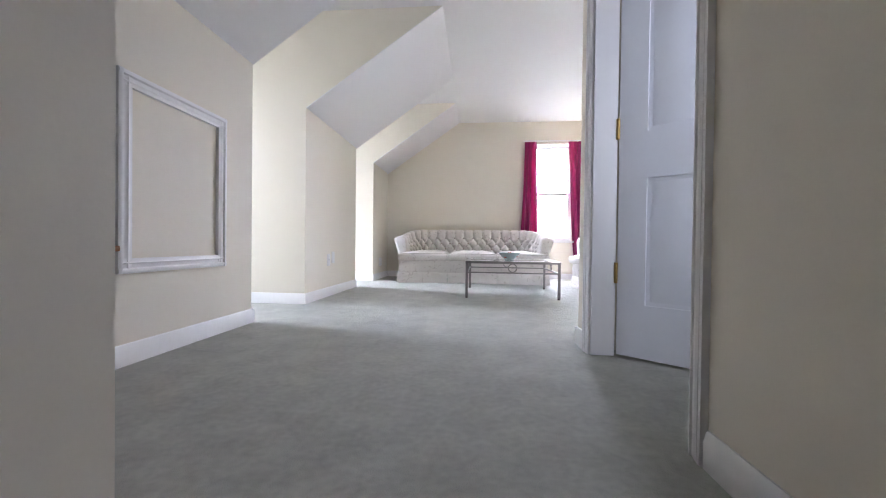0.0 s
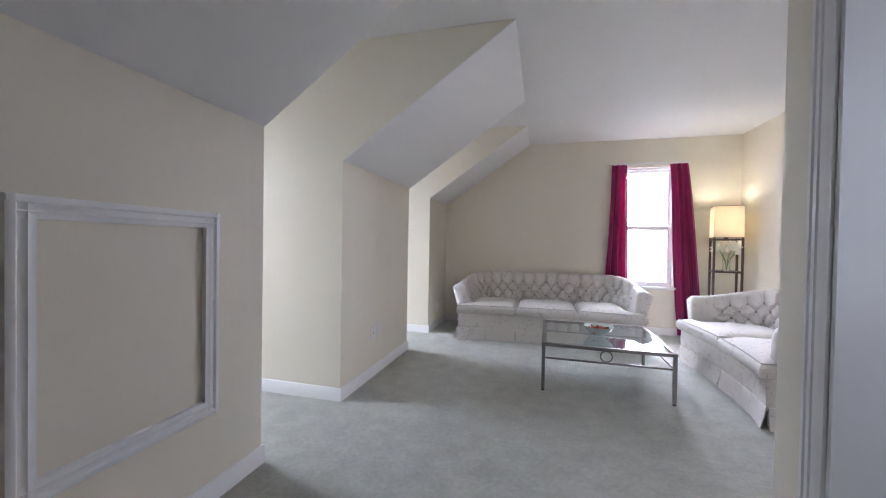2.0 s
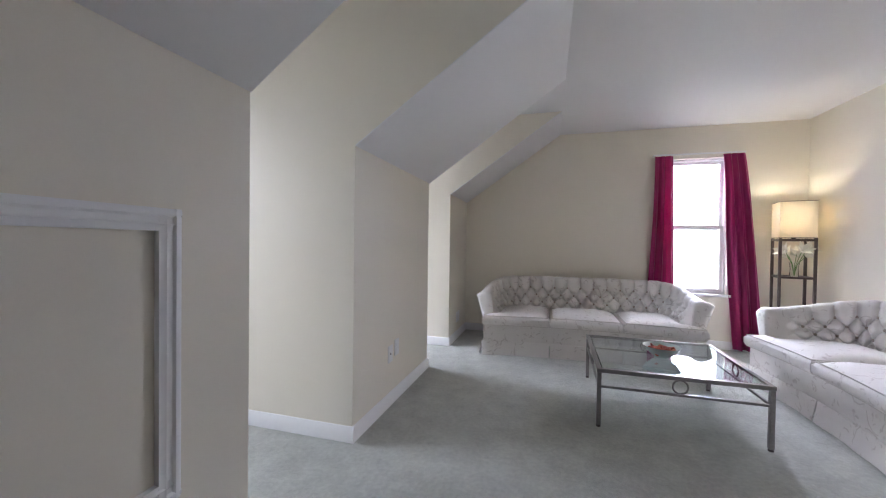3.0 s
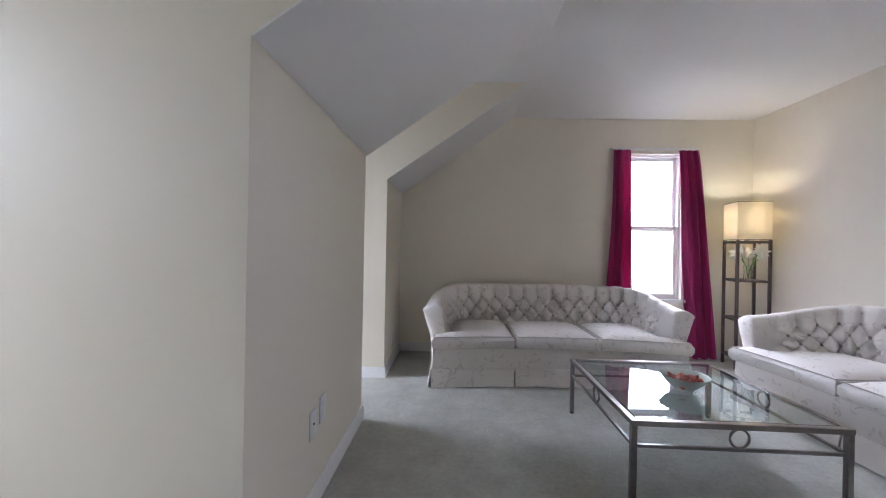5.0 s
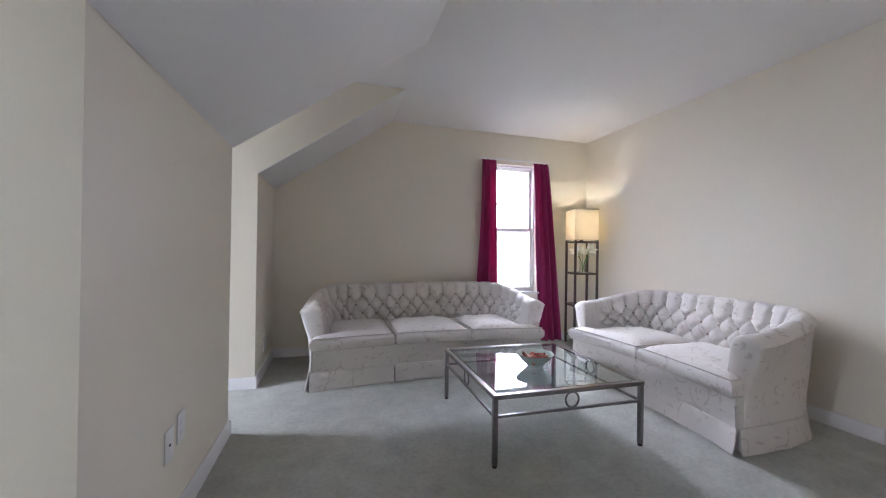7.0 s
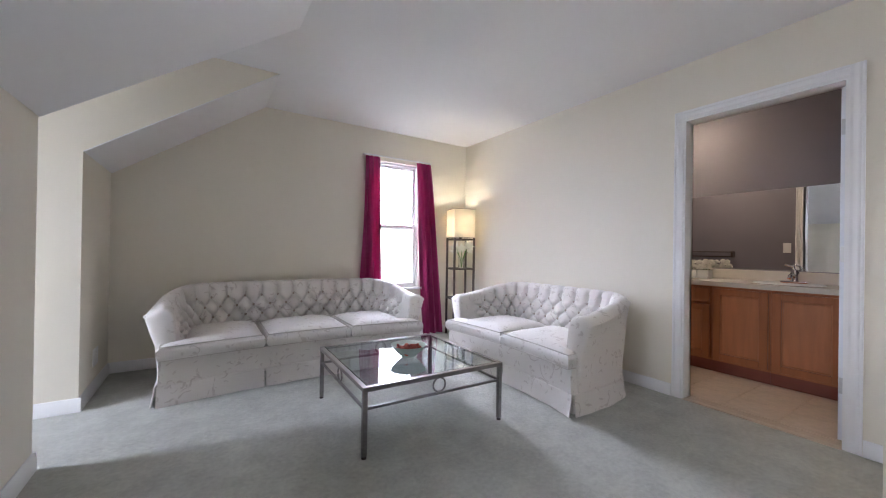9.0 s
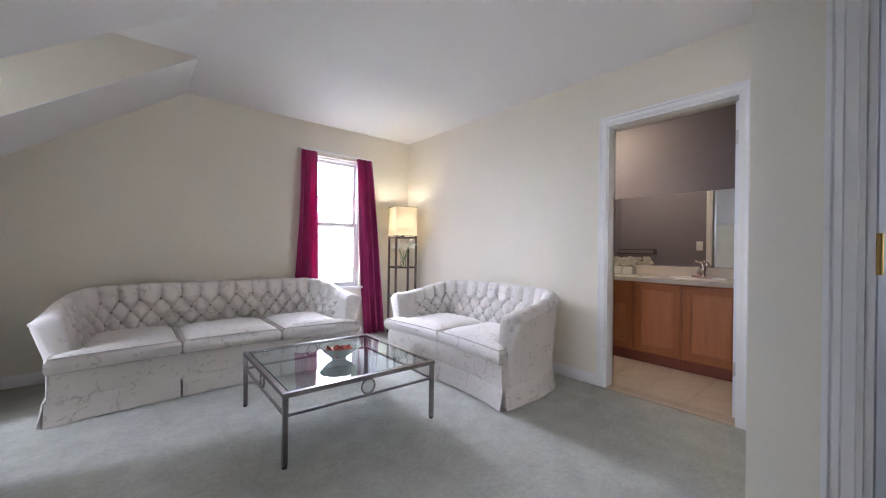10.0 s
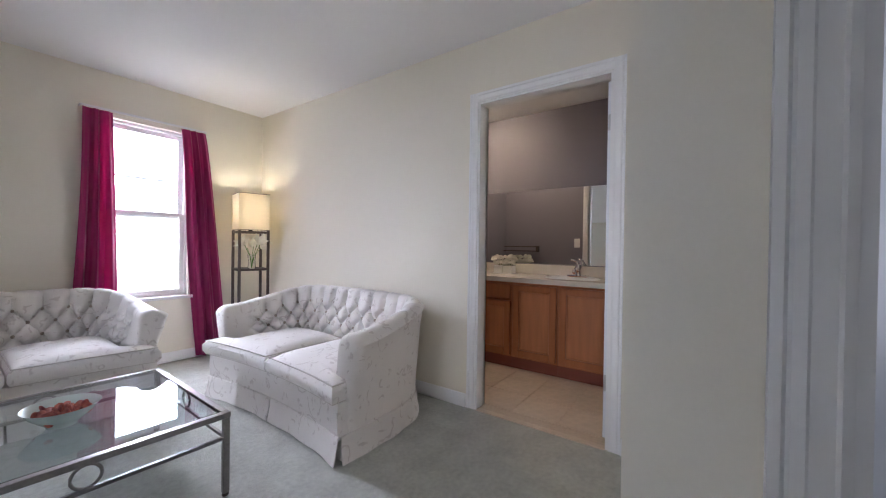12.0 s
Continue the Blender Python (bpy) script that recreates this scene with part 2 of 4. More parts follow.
# ---- the room's shell ----
solid("floor", boxes((XD, YC + 0.07, -0.2, XS, 2.2, 0), (XD, 2.2, -0.2, XR, YF, 0), (XD, -0.3, -0.2, XL - 0.11, YC + 0.07, 0), (XS, 0.9, -0.2, XR, 2.2, -0.002)), CARPET, "worn grey-green cut-pile carpet", "carpet")
solid("ceiling", boxes((XD - 0.3, YB - 0.2, H, XR + 1.8, YF + 0.3, H + 0.15)), CEIL, "flat off-white painted ceiling", "ceiling")


def knee(name, y0, y1, slope_name):
    """A low wall under the roof slope, with its two cheeks, and the sloped ceiling on it."""
    t = 0.006
    bm = prism(bmesh.new(), [(XK, 0), (XK, ZK), (XC, H - 0.001), (XD - 0.2, H - 0.001), (XD - 0.2, 0)], "y", y0, y1)
    solid(name, bm, PAINT, "cream painted knee wall under the sloped ceiling", "wall")
    d = Vector((XC - XK, 0, H - ZK)).normalized()
    nx, nz = d.z * t, -d.x * t
    bm = prism(bmesh.new(), [(XK, ZK), (XC, H), (XC + nx, H + nz), (XK + nx, ZK + nz)], "y", y0 + 0.0005, y1 - 0.0005)
    solid(slope_name, bm, CEIL, "sloped off-white painted ceiling", "ceiling")


knee("wall_knee_1", -0.3, Y1, "ceiling_slope_1")
knee("wall_knee_2", Y2, Y3, "ceiling_slope_2")
knee("wall_knee_3", Y4, YF, "ceiling_slope_3")


def opened_wall(x0, y0, x1, y1, z1, a, b, lo, hi, axis):
    """Rows of boxes for a wall with one opening from a to b along axis and from lo to hi upward."""
    if axis == "y":
        rows = [(x0, y0, 0, x1, a, z1), (x0, b, 0, x1, y1, z1), (x0, a, hi, x1, b, z1)]
        if lo > 0:
            rows.append((x0, a, 0, x1, b, lo))
    else:
        rows = [(x0, y0, 0, a, y1, z1), (b, y0, 0, x1, y1, z1), (a, y0, hi, b, y1, z1)]
        if lo > 0:
            rows.append((a, y0, 0, b, y1, lo))
    return boxes(*rows)


WX0, WX1, WZ0, WZ1 = 1.13, 1.75, 0.60, 2.10
solid("wall_window", opened_wall(XD, YF, XR + 0.11, YF + 0.16, H, WX0, WX1, WZ0, WZ1, "x"), PAINT, "cream painted end wall with a sash window", "wall")
solid("wall_bathroom", opened_wall(XR, YH - 0.1, XR + 0.11, YF, H, 2.635, 3.465, 0, 2.045, "y"), PAINT, "off-white painted wall with the bathroom doorway", "wall")
solid("wall_dormer_1", opened_wall(XD - 0.16, Y1, XD, Y2, H, Y1 + 0.07, Y2 - 0.07, 0.62, 2.1, "y"), PAINT, "cream painted dormer wall with a window", "wall")
solid("wall_dormer_2", opened_wall(XD - 0.16, Y3, XD, Y4, H, Y3 + 0.07, Y4 - 0.07, 0.62, 2.1, "y"), PAINT, "cream painted dormer wall with a window", "wall")
DA, DB = 1.26, 2.102
solid("wall_closet_side", boxes((XS, YB, -1.7, XS + 0.11, DA, H), (XS, DB, 0, XS + 0.11, YH, H), (XS, DA, 2.045, XS + 0.11, DB, H)), PAINT, "cream painted wall with a doorway", "wall")
solid("wall_closet_back", boxes((XS + 0.11, YH - 0.1, 0, XR, YH, H)), PAINT, "cream painted wall", "wall")
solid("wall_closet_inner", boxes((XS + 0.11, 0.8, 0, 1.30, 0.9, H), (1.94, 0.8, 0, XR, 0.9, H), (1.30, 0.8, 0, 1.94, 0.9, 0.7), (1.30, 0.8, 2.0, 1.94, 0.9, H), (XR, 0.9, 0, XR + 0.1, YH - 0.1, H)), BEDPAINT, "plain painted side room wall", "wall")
solid("wall_stair", boxes((XL - 0.11, YB, -1.7, XL, YC, H)), PAINT, "cream painted stair wall", "wall")
solid("wall_back", boxes((XL, YB - 0.1, -1.7, XS, YB, H), (XK, -0.4, 0, XL - 0.11, -0.3, H)), PAINT, "cream painted wall", "wall")


# carpeted stairs rising to the landing
def stairs():
    t = thing("stairs", pose(0, 0, 0), "grey-green carpeted stairs rising to the landing", "stairs")
    for k in range(7):
        y1 = 0.75 - 0.2 * k
        y0 = max(YB, y1 - 0.2) if k < 6 else YB
        z = -0.18 * (k + 1)
        part("step", box(bmesh.new(), XL, y0, z - 0.18, XS, y1, z, bevel=0.012), CARPET, t)
    part("riser", box(bmesh.new(), XL, 0.735, -0.198, XS, 0.749, -0.012), CARPET, t)


stairs()


solid("backdrop_sky", boxes((-2.5, YF + 3.6, -2.0, 5.5, YF + 3.62, 6.0)), glow("hazy_sky", (0.95, 0.97, 1.0), 3.0, (0.8, 0.8, 0.8)), "pale hazy sky beyond the window", "sky")


# ---- trim ----
def moulding(bm, p, q, out, z0, h, t):
    """A skirting run from p to q (plan points) that stands proud towards out."""
    p, q, o = Vector(p), Vector(q), Vector(out)
    prof = [(0, z0), (t, z0), (t, z0 + h * 0.72), (t * 0.75, z0 + h * 0.8), (t * 0.7, z0 + h * 0.9), (t * 0.35, z0 + h), (0, z0 + h)]
    a = [bm.verts.new((*(p + o * d), z)) for d, z in prof]
    b = [bm.verts.new((*(q + o * d), z)) for d, z in prof]
    n = len(prof)
    for i in range(n):
        bm.faces.new((a[i], a[(i + 1) % n], b[(i + 1) % n], b[i]))
    bm.faces.new(a[::-1])
    bm.faces.new(b)


def skirting(*runs):
    bm = bmesh.new()
    for p, q, o in runs:
        moulding(bm, p, q, o, 0.001, 0.088, 0.014)
    return solid("baseboard", bm, TRIM, "white painted moulded baseboard", "baseboard")


e = 0.014
skirting(((XK, -0.3), (XK, Y1), (1, 0)), ((XD, Y1), (XK + e, Y1), (0, 1)))
skirting(((XD, Y2), (XK + e, Y2), (0, -1)), ((XK, Y2), (XK, Y3), (1, 0)), ((XD, Y3), (XK + e, Y3), (0, 1)))
skirting(((XD, Y4), (XK + e, Y4), (0, -1)), ((XK, Y4), (XK, YF), (1, 0)))
skirting(((XK, YF), (XR, YF), (0, -1)))
skirting(((XR, 3.53), (XR, YF), (-1, 0)))
skirting(((XR, YH), (XR, 2.57), (-1, 0)))
skirting(((XS, 2.166), (XS, YH + e), (-1, 0)), ((XS - e, YH), (XR, YH), (0, 1)))
skirting(((XS, 0.75), (XS, DA - 0.068), (-1, 0)))


def casing(name, x, y0, y1, ztop, out, depth, label, proud=1.0):
    """A moulded door casing with its jamb, on a wall that faces +x or -x."""
    t = tagged(new(name), label, "door frame", "", "structure")
    w = 0.062
    prof = [(0, 0), (0.009, 0), (0.012, 0.009), (0.008, 0.012), (0.010, 0.018), (0.012, 0.031), (0.016, 0.034), (0.016, 0.045), (0.012, 0.048), (0.018, 0.052), (0.018, w), (0, w)]
    prof = [(d * proud, q) for d, q in prof]
    for side, yy, s in (("casing", y0, -1), ("casing", y1, 1)):
        part(side, prism(bmesh.new(), [(x + out * d, yy + s * q) for d, q in prof], "z", 0.001, ztop + w), TRIM, t)
    part("casing", prism(bmesh.new(), [(x + out * d * 0.98, ztop + q) for d, q in prof], "y", y0 - 0.001, y1 + 0.001), TRIM, t)
    a, b = sorted((x, x - out * depth))
    part("jamb", box(bmesh.new(), a + 0.001, y0 - 0.004, 0.001, b - 0.001, y0 + 0.014, ztop), TRIM, t)
    part("jamb", box(bmesh.new(), a + 0.001, y1 - 0.014, 0.001, b - 0.001, y1 + 0.004, ztop), TRIM, t)
    part("head", box(bmesh.new(), a + 0.001, y0 + 0.014, ztop - 0.014, b - 0.001, y1 - 0.014, ztop + 0.004), TRIM, t)
    return t


casing("door_frame_1", XR, 2.635, 3.465, 2.045, -1, 0.11, "white moulded bathroom door casing", 0.45)
casing("door_frame_2", XR + 0.11, 2.635, 3.465, 2.045, 1, 0.02, "white moulded bathroom door casing")
casing("door_frame_3", XS, DA, DB, 2.045, -1, 0.11, "white moulded side room door casing")


def panel_door(name, m, w, h, label, knob_side=1, hinge_at=(0.38, 1.05, 1.72), hinge_mat=None):
    """A six-panel door; local x runs from the hinge edge to the free edge, y is its thickness."""
    t = thing(name, m, label, "door")
    t["kind"] = "structure"
    th, st = 0.035, 0.12
    pw = (w - 3 * st) / 2
    zs = [0.24, 0.81, 1.02, 1.60, 1.71, h - 0.11]
    bm = bmesh.new()
    for x0, x1 in ((0, st), (st + pw, 2 * st + pw), (w - st, w)):
        box(bm, x0, 0, 0, x1, th, h)
    for z0, z1 in ((0, zs[0]), (zs[1], zs[2]), (zs[3], zs[4]), (zs[5], h)):
        for k in range(2):
            x0 = st + k * (pw + st)
            box(bm, x0, 0, z0, x0 + pw, th, z1)
    part("frame", bm, DOORPAINT, t)
    for k in range(2):
        x0 = st + k * (pw + st)
        for z0, z1 in ((zs[0], zs[1]), (zs[2], zs[3]), (zs[4], zs[5])):
            bm = box(bmesh.new(), x0, 0.011, z0, x0 + pw, th - 0.011, z1)
            for ya, yb in ((0.0105, 0.003), (th - 0.0105, th - 0.003)):
                i, j = 0.018, 0.045
                A = [bm.verts.new((x, ya, z)) for x, z in ((x0 + i, z0 + i), (x0 + pw - i, z0 + i), (x0 + pw - i, z1 - i), (x0 + i, z1 - i))]
                B = [bm.verts.new((x, yb, z)) for x, z in ((x0 + j, z0 + j), (x0 + pw - j, z0 + j), (x0 + pw - j, z1 - j), (x0 + j, z1 - j))]
                for q in range(4):
                    bm.faces.new((A[q], A[(q + 1) % 4], B[(q + 1) % 4], B[q]))
                bm.faces.new(B)
            part("panel", bm, DOORPAINT, t)
    for z in hinge_at:
        bm = box(bmesh.new(), -0.0025, 0.001, z - 0.045, 0.0005, th - 0.002, z + 0.045, bevel=0.0008)
        tube(bm, [(-0.004, -0.004, z - 0.048), (-0.004, -0.004, z + 0.048)], 0.008, 10)
        painted = hinge_mat is not None and 0.9 < z < 1.2
        part("hinge", bm, PLATE if painted else hinge_mat or BRASS, t, "white painted hinge" if painted else "satin steel hinge" if hinge_mat else "brass hinge")
    for s in (-1, 1):
        y = 0 if s < 0 else th
        bm = bmesh.new()
        lathe(bm, [(0.001, 0), (0.026, 0), (0.026, 0.006), (0.011, 0.010), (0.011, 0.03), (0.024, 0.038), (0.028, 0.052), (0.022, 0.064), (0.001, 0.067)], 20)
        bmesh.ops.transform(bm, matrix=Matrix.Translation((w - 0.06, y, 0.95)) @ Matrix.Rotation(radians(90 if s < 0 else -90), 4, "X"), verts=bm.verts)
        part("door_knob", bm, BRASS, t, "brass door knob")
    return t


panel_door("door_1", pose(XS + 0.115, DB - 0.018, 0.012, 0, 0, -39), 0.76, 2.02, "white six-panel door standing half open")
panel_door("door_2", pose(XR + 0.115, 2.651, 0.012, 0, 0, 3.0), 0.79, 2.02, "white six-panel bathroom door standing open", hinge_at=(0.31, 1.06, 1.79), hinge_mat=STEEL)


# ---- windows ----
def sash_window(name, m, w, z0, z1, label):
    """A double-hung window; local x across, y outward, z from the floor."""
    t = thing(name, m, label, "window")
    t["kind"] = "structure"
    zm = (z0 + z1) / 2 - 0.02
    f = 0.035
    part("window_frame", boxes((-w / 2, 0.05, z0, -w / 2 + 0.02, 0.14, z1), (w / 2 - 0.02, 0.05, z0, w / 2, 0.14, z1), (-w / 2 + 0.02, 0.05, z1 - 0.02, w / 2 - 0.02, 0.14, z1), (-w / 2 + 0.02, 0.05, z0, w / 2 - 0.02, 0.14, z0 + 0.02)), TRIM, t)
    for nm, a, b, y in (("lower_sash", z0 + 0.02, zm + 0.028, 0.062), ("upper_sash", zm - 0.022, z1 - 0.02, 0.098)):
        x = w / 2 - 0.02
        s = part(nm, boxes((-x, y, a, -x + f, y + 0.03, b), (x - f, y, a, x, y + 0.03, b), (-x + f, y, a, x - f, y + 0.03, a + f), (-x + f, y, b - f, x - f, y + 0.03, b), bevel=0.002), TRIM, t)
        p = part("pane", boxes((-x + f - 0.004, y + 0.012, a + f - 0.004, x - f + 0.004, y + 0.016, b - f + 0.004)), GLASS, s)
        p.visible_shadow = False
    part("window_sill", box(bmesh.new(), -w / 2 - 0.03, -0.03, z0 - 0.028, w / 2 + 0.03, 0.05, z0, bevel=0.005, seg=2), TRIM, t)
    part("storm_rail", boxes((-w / 2 + 0.02, 0.142, z1 - 0.455, w / 2 - 0.02, 0.157, z1 - 0.433)), TRIM, t)
    return t


sash_window("window_1", pose((WX0 + WX1) / 2, YF, 0), WX1 - WX0, WZ0, WZ1, "white double-hung sash window in bright daylight")
sash_window("window_2", pose(XD, (Y1 + Y2) / 2, 0, 0, 0, 90), 0.605, 0.62, 2.1, "white double-hung dormer window")
sash_window("window_3", pose(XD, (Y3 + Y4) / 2, 0, 0, 0, 90), 0.605, 0.62, 2.1, "white double-hung dormer window")


sash_window("window_4", pose(1.62, 0.9, 0, 0, 0, 180), 0.64, 0.7, 2.0, "white double-hung side room window")


def curtain(x0, x1, bx0, bx1, ztop, zbot, folds, seed, label):
    """A gathered curtain from x0..x1 at the top to bx0..bx1 at its hem."""
    rnd = random.Random(seed)
    ph = [rnd.uniform(0, 6) for _ in range(6)]
    rows = []
    nu, nv = 90, 60
    for j in range(nv + 1):
        v = j / nv
        s = v ** 0.8
        z = ztop + (zbot - ztop) * v
        row = []
        for i in range(nu + 1):
            u = i / nu
            uu = u + 0.02 * math.sin(3.1 * math.pi * u + ph[0] + 2 * v)
            bow = 0.012 * math.sin(math.pi * v * 1.6 + ph[5]) * (1 - u)
            x = x0 + (x1 - x0) * u + s * ((bx0 - x0) * (1 - u) + (bx1 - x1) * u) + bow
            amp = 0.010 + 0.022 * min(1, v * 2.2)
            y = amp * math.sin(math.tau * folds * uu + ph[1] + 0.9 * math.sin(2.2 * v + ph[2])) + 0.35 * amp * math.sin(math.tau * folds * 2.3 * uu + ph[3] + 1.7 * v)
            row.append(Vector((x, y, z)))
        rows.append(row)
    back = [[p + Vector((0, 0.003, 0)) for p in row] for row in rows]
    bm = bmesh.new()
    a, b = grid(bm, rows), grid(bm, back)
    for j in range(nv):
        bm.faces.new((a[j][0], a[j + 1][0], b[j + 1][0], b[j][0]))
        bm.faces.new((a[j][-1], a[j + 1][-1], b[j + 1][-1], b[j][-1]))
    for i in range(nu):
        bm.faces.new((a[0][i], a[0][i + 1], b[0][i + 1], b[0][i]))
        bm.faces.new((a[-1][i], a[-1][i + 1], b[-1][i + 1], b[-1][i]))
    return lone("curtain", bm, CRIMSON, pose(0, YF - 0.055, 0), label, "curtain", "curtains at the window")


curtain(1.005, 1.19, 0.955, 1.245, 2.125, 0.02, 2.7, 3, "long crimson gathered fabric curtain beside the window")
curtain(1.655, 1.865, 1.79, 2.075, 2.125, 0.015, 3.1, 8, "long crimson gathered fabric curtain flaring towards the floor")


def rod():
    t = thing("curtain_rod", pose(1.435, YF, 2.128), "slim white curtain rod over the window", "curtain rod")
    part("bar", boxes((-0.435, -0.062, 0, 0.435, -0.056, 0.018), bevel=0.001), TRIM, t)
    for x in (-0.435, 0.435):
        part("bracket", boxes((x - 0.004, -0.0555, 0.001, x + 0.004, -0.0005, 0.017)), TRIM, t)


rod()


# ---- wall access panel ----
def hatch():
    t = thing("access_panel", pose(XK, 0, 0), "white moulded frame round an access panel in the knee wall", "access panel")
    y0, y1, z0, z1, w = 1.632, 2.27, 0.38, 1.205, 0.062
    prof = [(0.0005, 0), (0.024, 0), (0.028, 0.008), (0.028, 0.018), (0.021, 0.024), (0.021, 0.038), (0.025, 0.043), (0.022, 0.050), (0.022, w), (0.0005, w)]
    for nm, pts, ax, a, b in (("frame_side", [(d, y0 + q) for d, q in prof], "z", z0, z1), ("frame_side", [(d, y1 - q) for d, q in prof], "z", z0, z1)):
        part(nm, prism(bmesh.new(), pts, ax, a, b), TRIM, t)
    for pts in ([(d * 0.99, z0 + q) for d, q in prof], [(d * 0.99, z1 - q) for d, q in prof]):
        part("frame_rail", prism(bmesh.new(), pts, "y", y0 + 0.001, y1 - 0.001), TRIM, t)
    part("panel", boxes((0.0005, y0 + w, z0 + w, 0.004, y1 - w, z1 - w)), PAINT, t, "cream painted flat panel")


hatch()


def wall_plate(name, m, label, slots):
    t = thing(name, m, label, name.replace("_", " "))
    part("plate", box(bmesh.new(), 0.0005, -0.036, -0.058, 0.006, 0.036, 0.058, bevel=0.003, seg=2), PLATE, t)
    for z in slots:
        k = 0.005 if name == "cable_outlet" else 0.012
        part("jack" if k < 0.01 else "socket", box(bmesh.new(), 0.006, -k, z - k, 0.008, k, z + k, bevel=0.001), DARK if k < 0.01 else PLATE, t)


wall_plate("cable_outlet", pose(XK, 3.79, 0.355), "white wall plate with one dark jack above the baseboard", (0.0,))
wall_plate("power_outlet", pose(XK, 3.90, 0.375), "plain white wall plate beside another above the baseboard", (-0.02, 0.02))


def vent():
    t = thing("wall_vent", pose(XK, 5.75, 0.25), "small white louvred wall vent near the floor", "vent")
    part("frame", boxes((0.0005, -0.07, -0.06, 0.006, 0.07, -0.045), (0.0005, -0.07, 0.045, 0.006, 0.07, 0.06), (0.0005, -0.07, -0.045, 0.006, -0.055, 0.045), (0.0005, 0.055, -0.045, 0.006, 0.07, 0.045)), TRIM, t)
    for k in range(6):
        part("slat", boxes((0.001, -0.055, -0.043 + 0.015 * k, 0.005, 0.055, -0.034 + 0.015 * k)), TRIM, t)


vent()


# ---- tufted sofas ----
def settee(name, m, w, d, dip, seats, label, group=""):
    """A barrel-backed tufted settee; local x across, front edge at y = 0 facing -y, back at y = d."""
    t = thing(name, m, label, "sofa", group)
    a, b, ex = w / 2, d, 4.2
    y_arm = 0.125

    def front(x):
        return dip * (1 - (2 * x / w) ** 2)

    raw = []
    for k in range(801):
        th = math.pi * (1 - k / 800)
        cx, sy = math.cos(th), math.sin(th)
        raw.append(Vector((a * math.copysign(abs(cx) ** (2 / ex), cx), y_arm + (b - 0.05 - y_arm) * abs(sy) ** (2 / ex))))
    acc = [0.0]
    for p, q in zip(raw, raw[1:]):
        acc.append(acc[-1] + (q - p).length)
    total = acc[-1]

    def at(s):
        s = min(max(s, 0), total)
        lo, hi = 0, 800
        while hi - lo > 1:
            mid = (lo + hi) // 2
            lo, hi = (mid, hi) if acc[mid] <= s else (lo, mid)
        f = (s - acc[lo]) / max(1e-9, acc[hi] - acc[lo])
        p = raw[lo].lerp(raw[hi], f)
        q0, q1 = raw[max(0, lo - 8)], raw[min(800, hi + 8)]
        tg = (q1 - q0).normalized()
        return p, Vector((-tg.y, tg.x))

    pitch = 0.142
    cols = round(total / pitch)
    pitch = total / cols
    zb = 0.445

    def top(s):
        k = min(1, (total / 2 - abs(s - total / 2)) / (d * 0.85))
        return 0.625 + 0.11 * (k * k * (3 - 2 * k))

    def rise(s):
        return (top(s) - 0.05 - zb) / 2.95

    def puff(s, h):
        """Depth of the tufting at arc length s and row coordinate h (0, 1, 2 are the button rows)."""
        fade = min(1, max(0, (min(s, total - s) - 0.10) / 0.10))
        p = s / pitch
        if h > 2:
            c = abs(p - round(p))
            val = 1 - (1 - min(1, 3.2 * c)) ** 2
            val = 0.35 + 0.65 * val if h > 2.9 else val * (0.85 + 0.15 * (h - 2))
        else:
            u, v = p + h / 2, p - h / 2
            c, e2 = abs(u - round(u)), abs(v - round(v))
            val = min(1, (1 - (1 - min(1, 2.1 * c)) ** 2) ** 0.7 * (1 - (1 - min(1, 2.1 * e2)) ** 2) ** 0.7 * 1.15)
        return fade * val + (1 - fade) * 0.75

    ns, nin = int(total / 0.0115), 40
    rows = []
    for i in range(ns + 1):
        s = total * i / ns
        p, n = at(s)
        zt = top(s)
        tip = max(0, 1 - min(s, total - s) / 0.32)
        fl = 0.045 + 0.03 * tip
        prof = []
        for j in range(nin + 1):
            f = j / nin
            z = 0.30 + (zt - 0.035 - 0.30) * f
            h = (z - zb) / max(0.02, rise(s)) - 0.15
            u = (1 - tip) * (-0.165 + 0.105 * f ** 1.3) + tip * (-0.112 + 0.03 * f)
            k = puff(s, h)
            prof.append((u - 0.042 * k + 0.02, z))
        u0 = prof[-1][0]
        k = puff(s, 3.0)
        u1 = fl
        for j in range(1, 9):
            g = j / 9
            prof.append((u0 + (u1 - u0) * g, zt - 0.035 + (0.042 * math.sin(math.pi * (0.12 + 0.88 * g)) + 0.006) * (0.7 + 0.3 * k)))
        prof += [(u1 + 0.003, zt - 0.035), (u1 - 0.004, zt - 0.05), (u1 * 0.55, zt - 0.15), (0.012, 0.38), (0.0, 0.24), (-0.002, 0.12), (-0.13, 0.12)]
        rows.append([(p.x + n.x * u, p.y + n.y * u, z) for u, z in prof])
    for at_end in (0, -1):
        ring = [Vector(q) for q in rows[at_end]]
        mid = sum(ring, Vector()) / len(ring)
        caps = [[tuple(mid + (q - mid) * k + Vector((0, -o, 0))) for q in ring] for k, o in ((0.985, 0.010), (0.955, 0.020), (0.91, 0.028), (0.84, 0.034), (0.70, 0.039), (0.45, 0.042))]
        rows = caps[::-1] + rows if at_end == 0 else rows + caps
    bm = bmesh.new()
    vs = grid(bm, rows, close_u=True)
    bm.faces.new(vs[0])
    bm.faces.new(vs[-1][::-1])
    part("tufted_back", bm, FABRIC, t, "button-tufted back with rolled arms")
    bm = bmesh.new()
    bmesh.ops.create_uvsphere(bm, u_segments=8, v_segments=6, radius=0.0115)
    dot = mesh_from("button", bm, BUTTON)
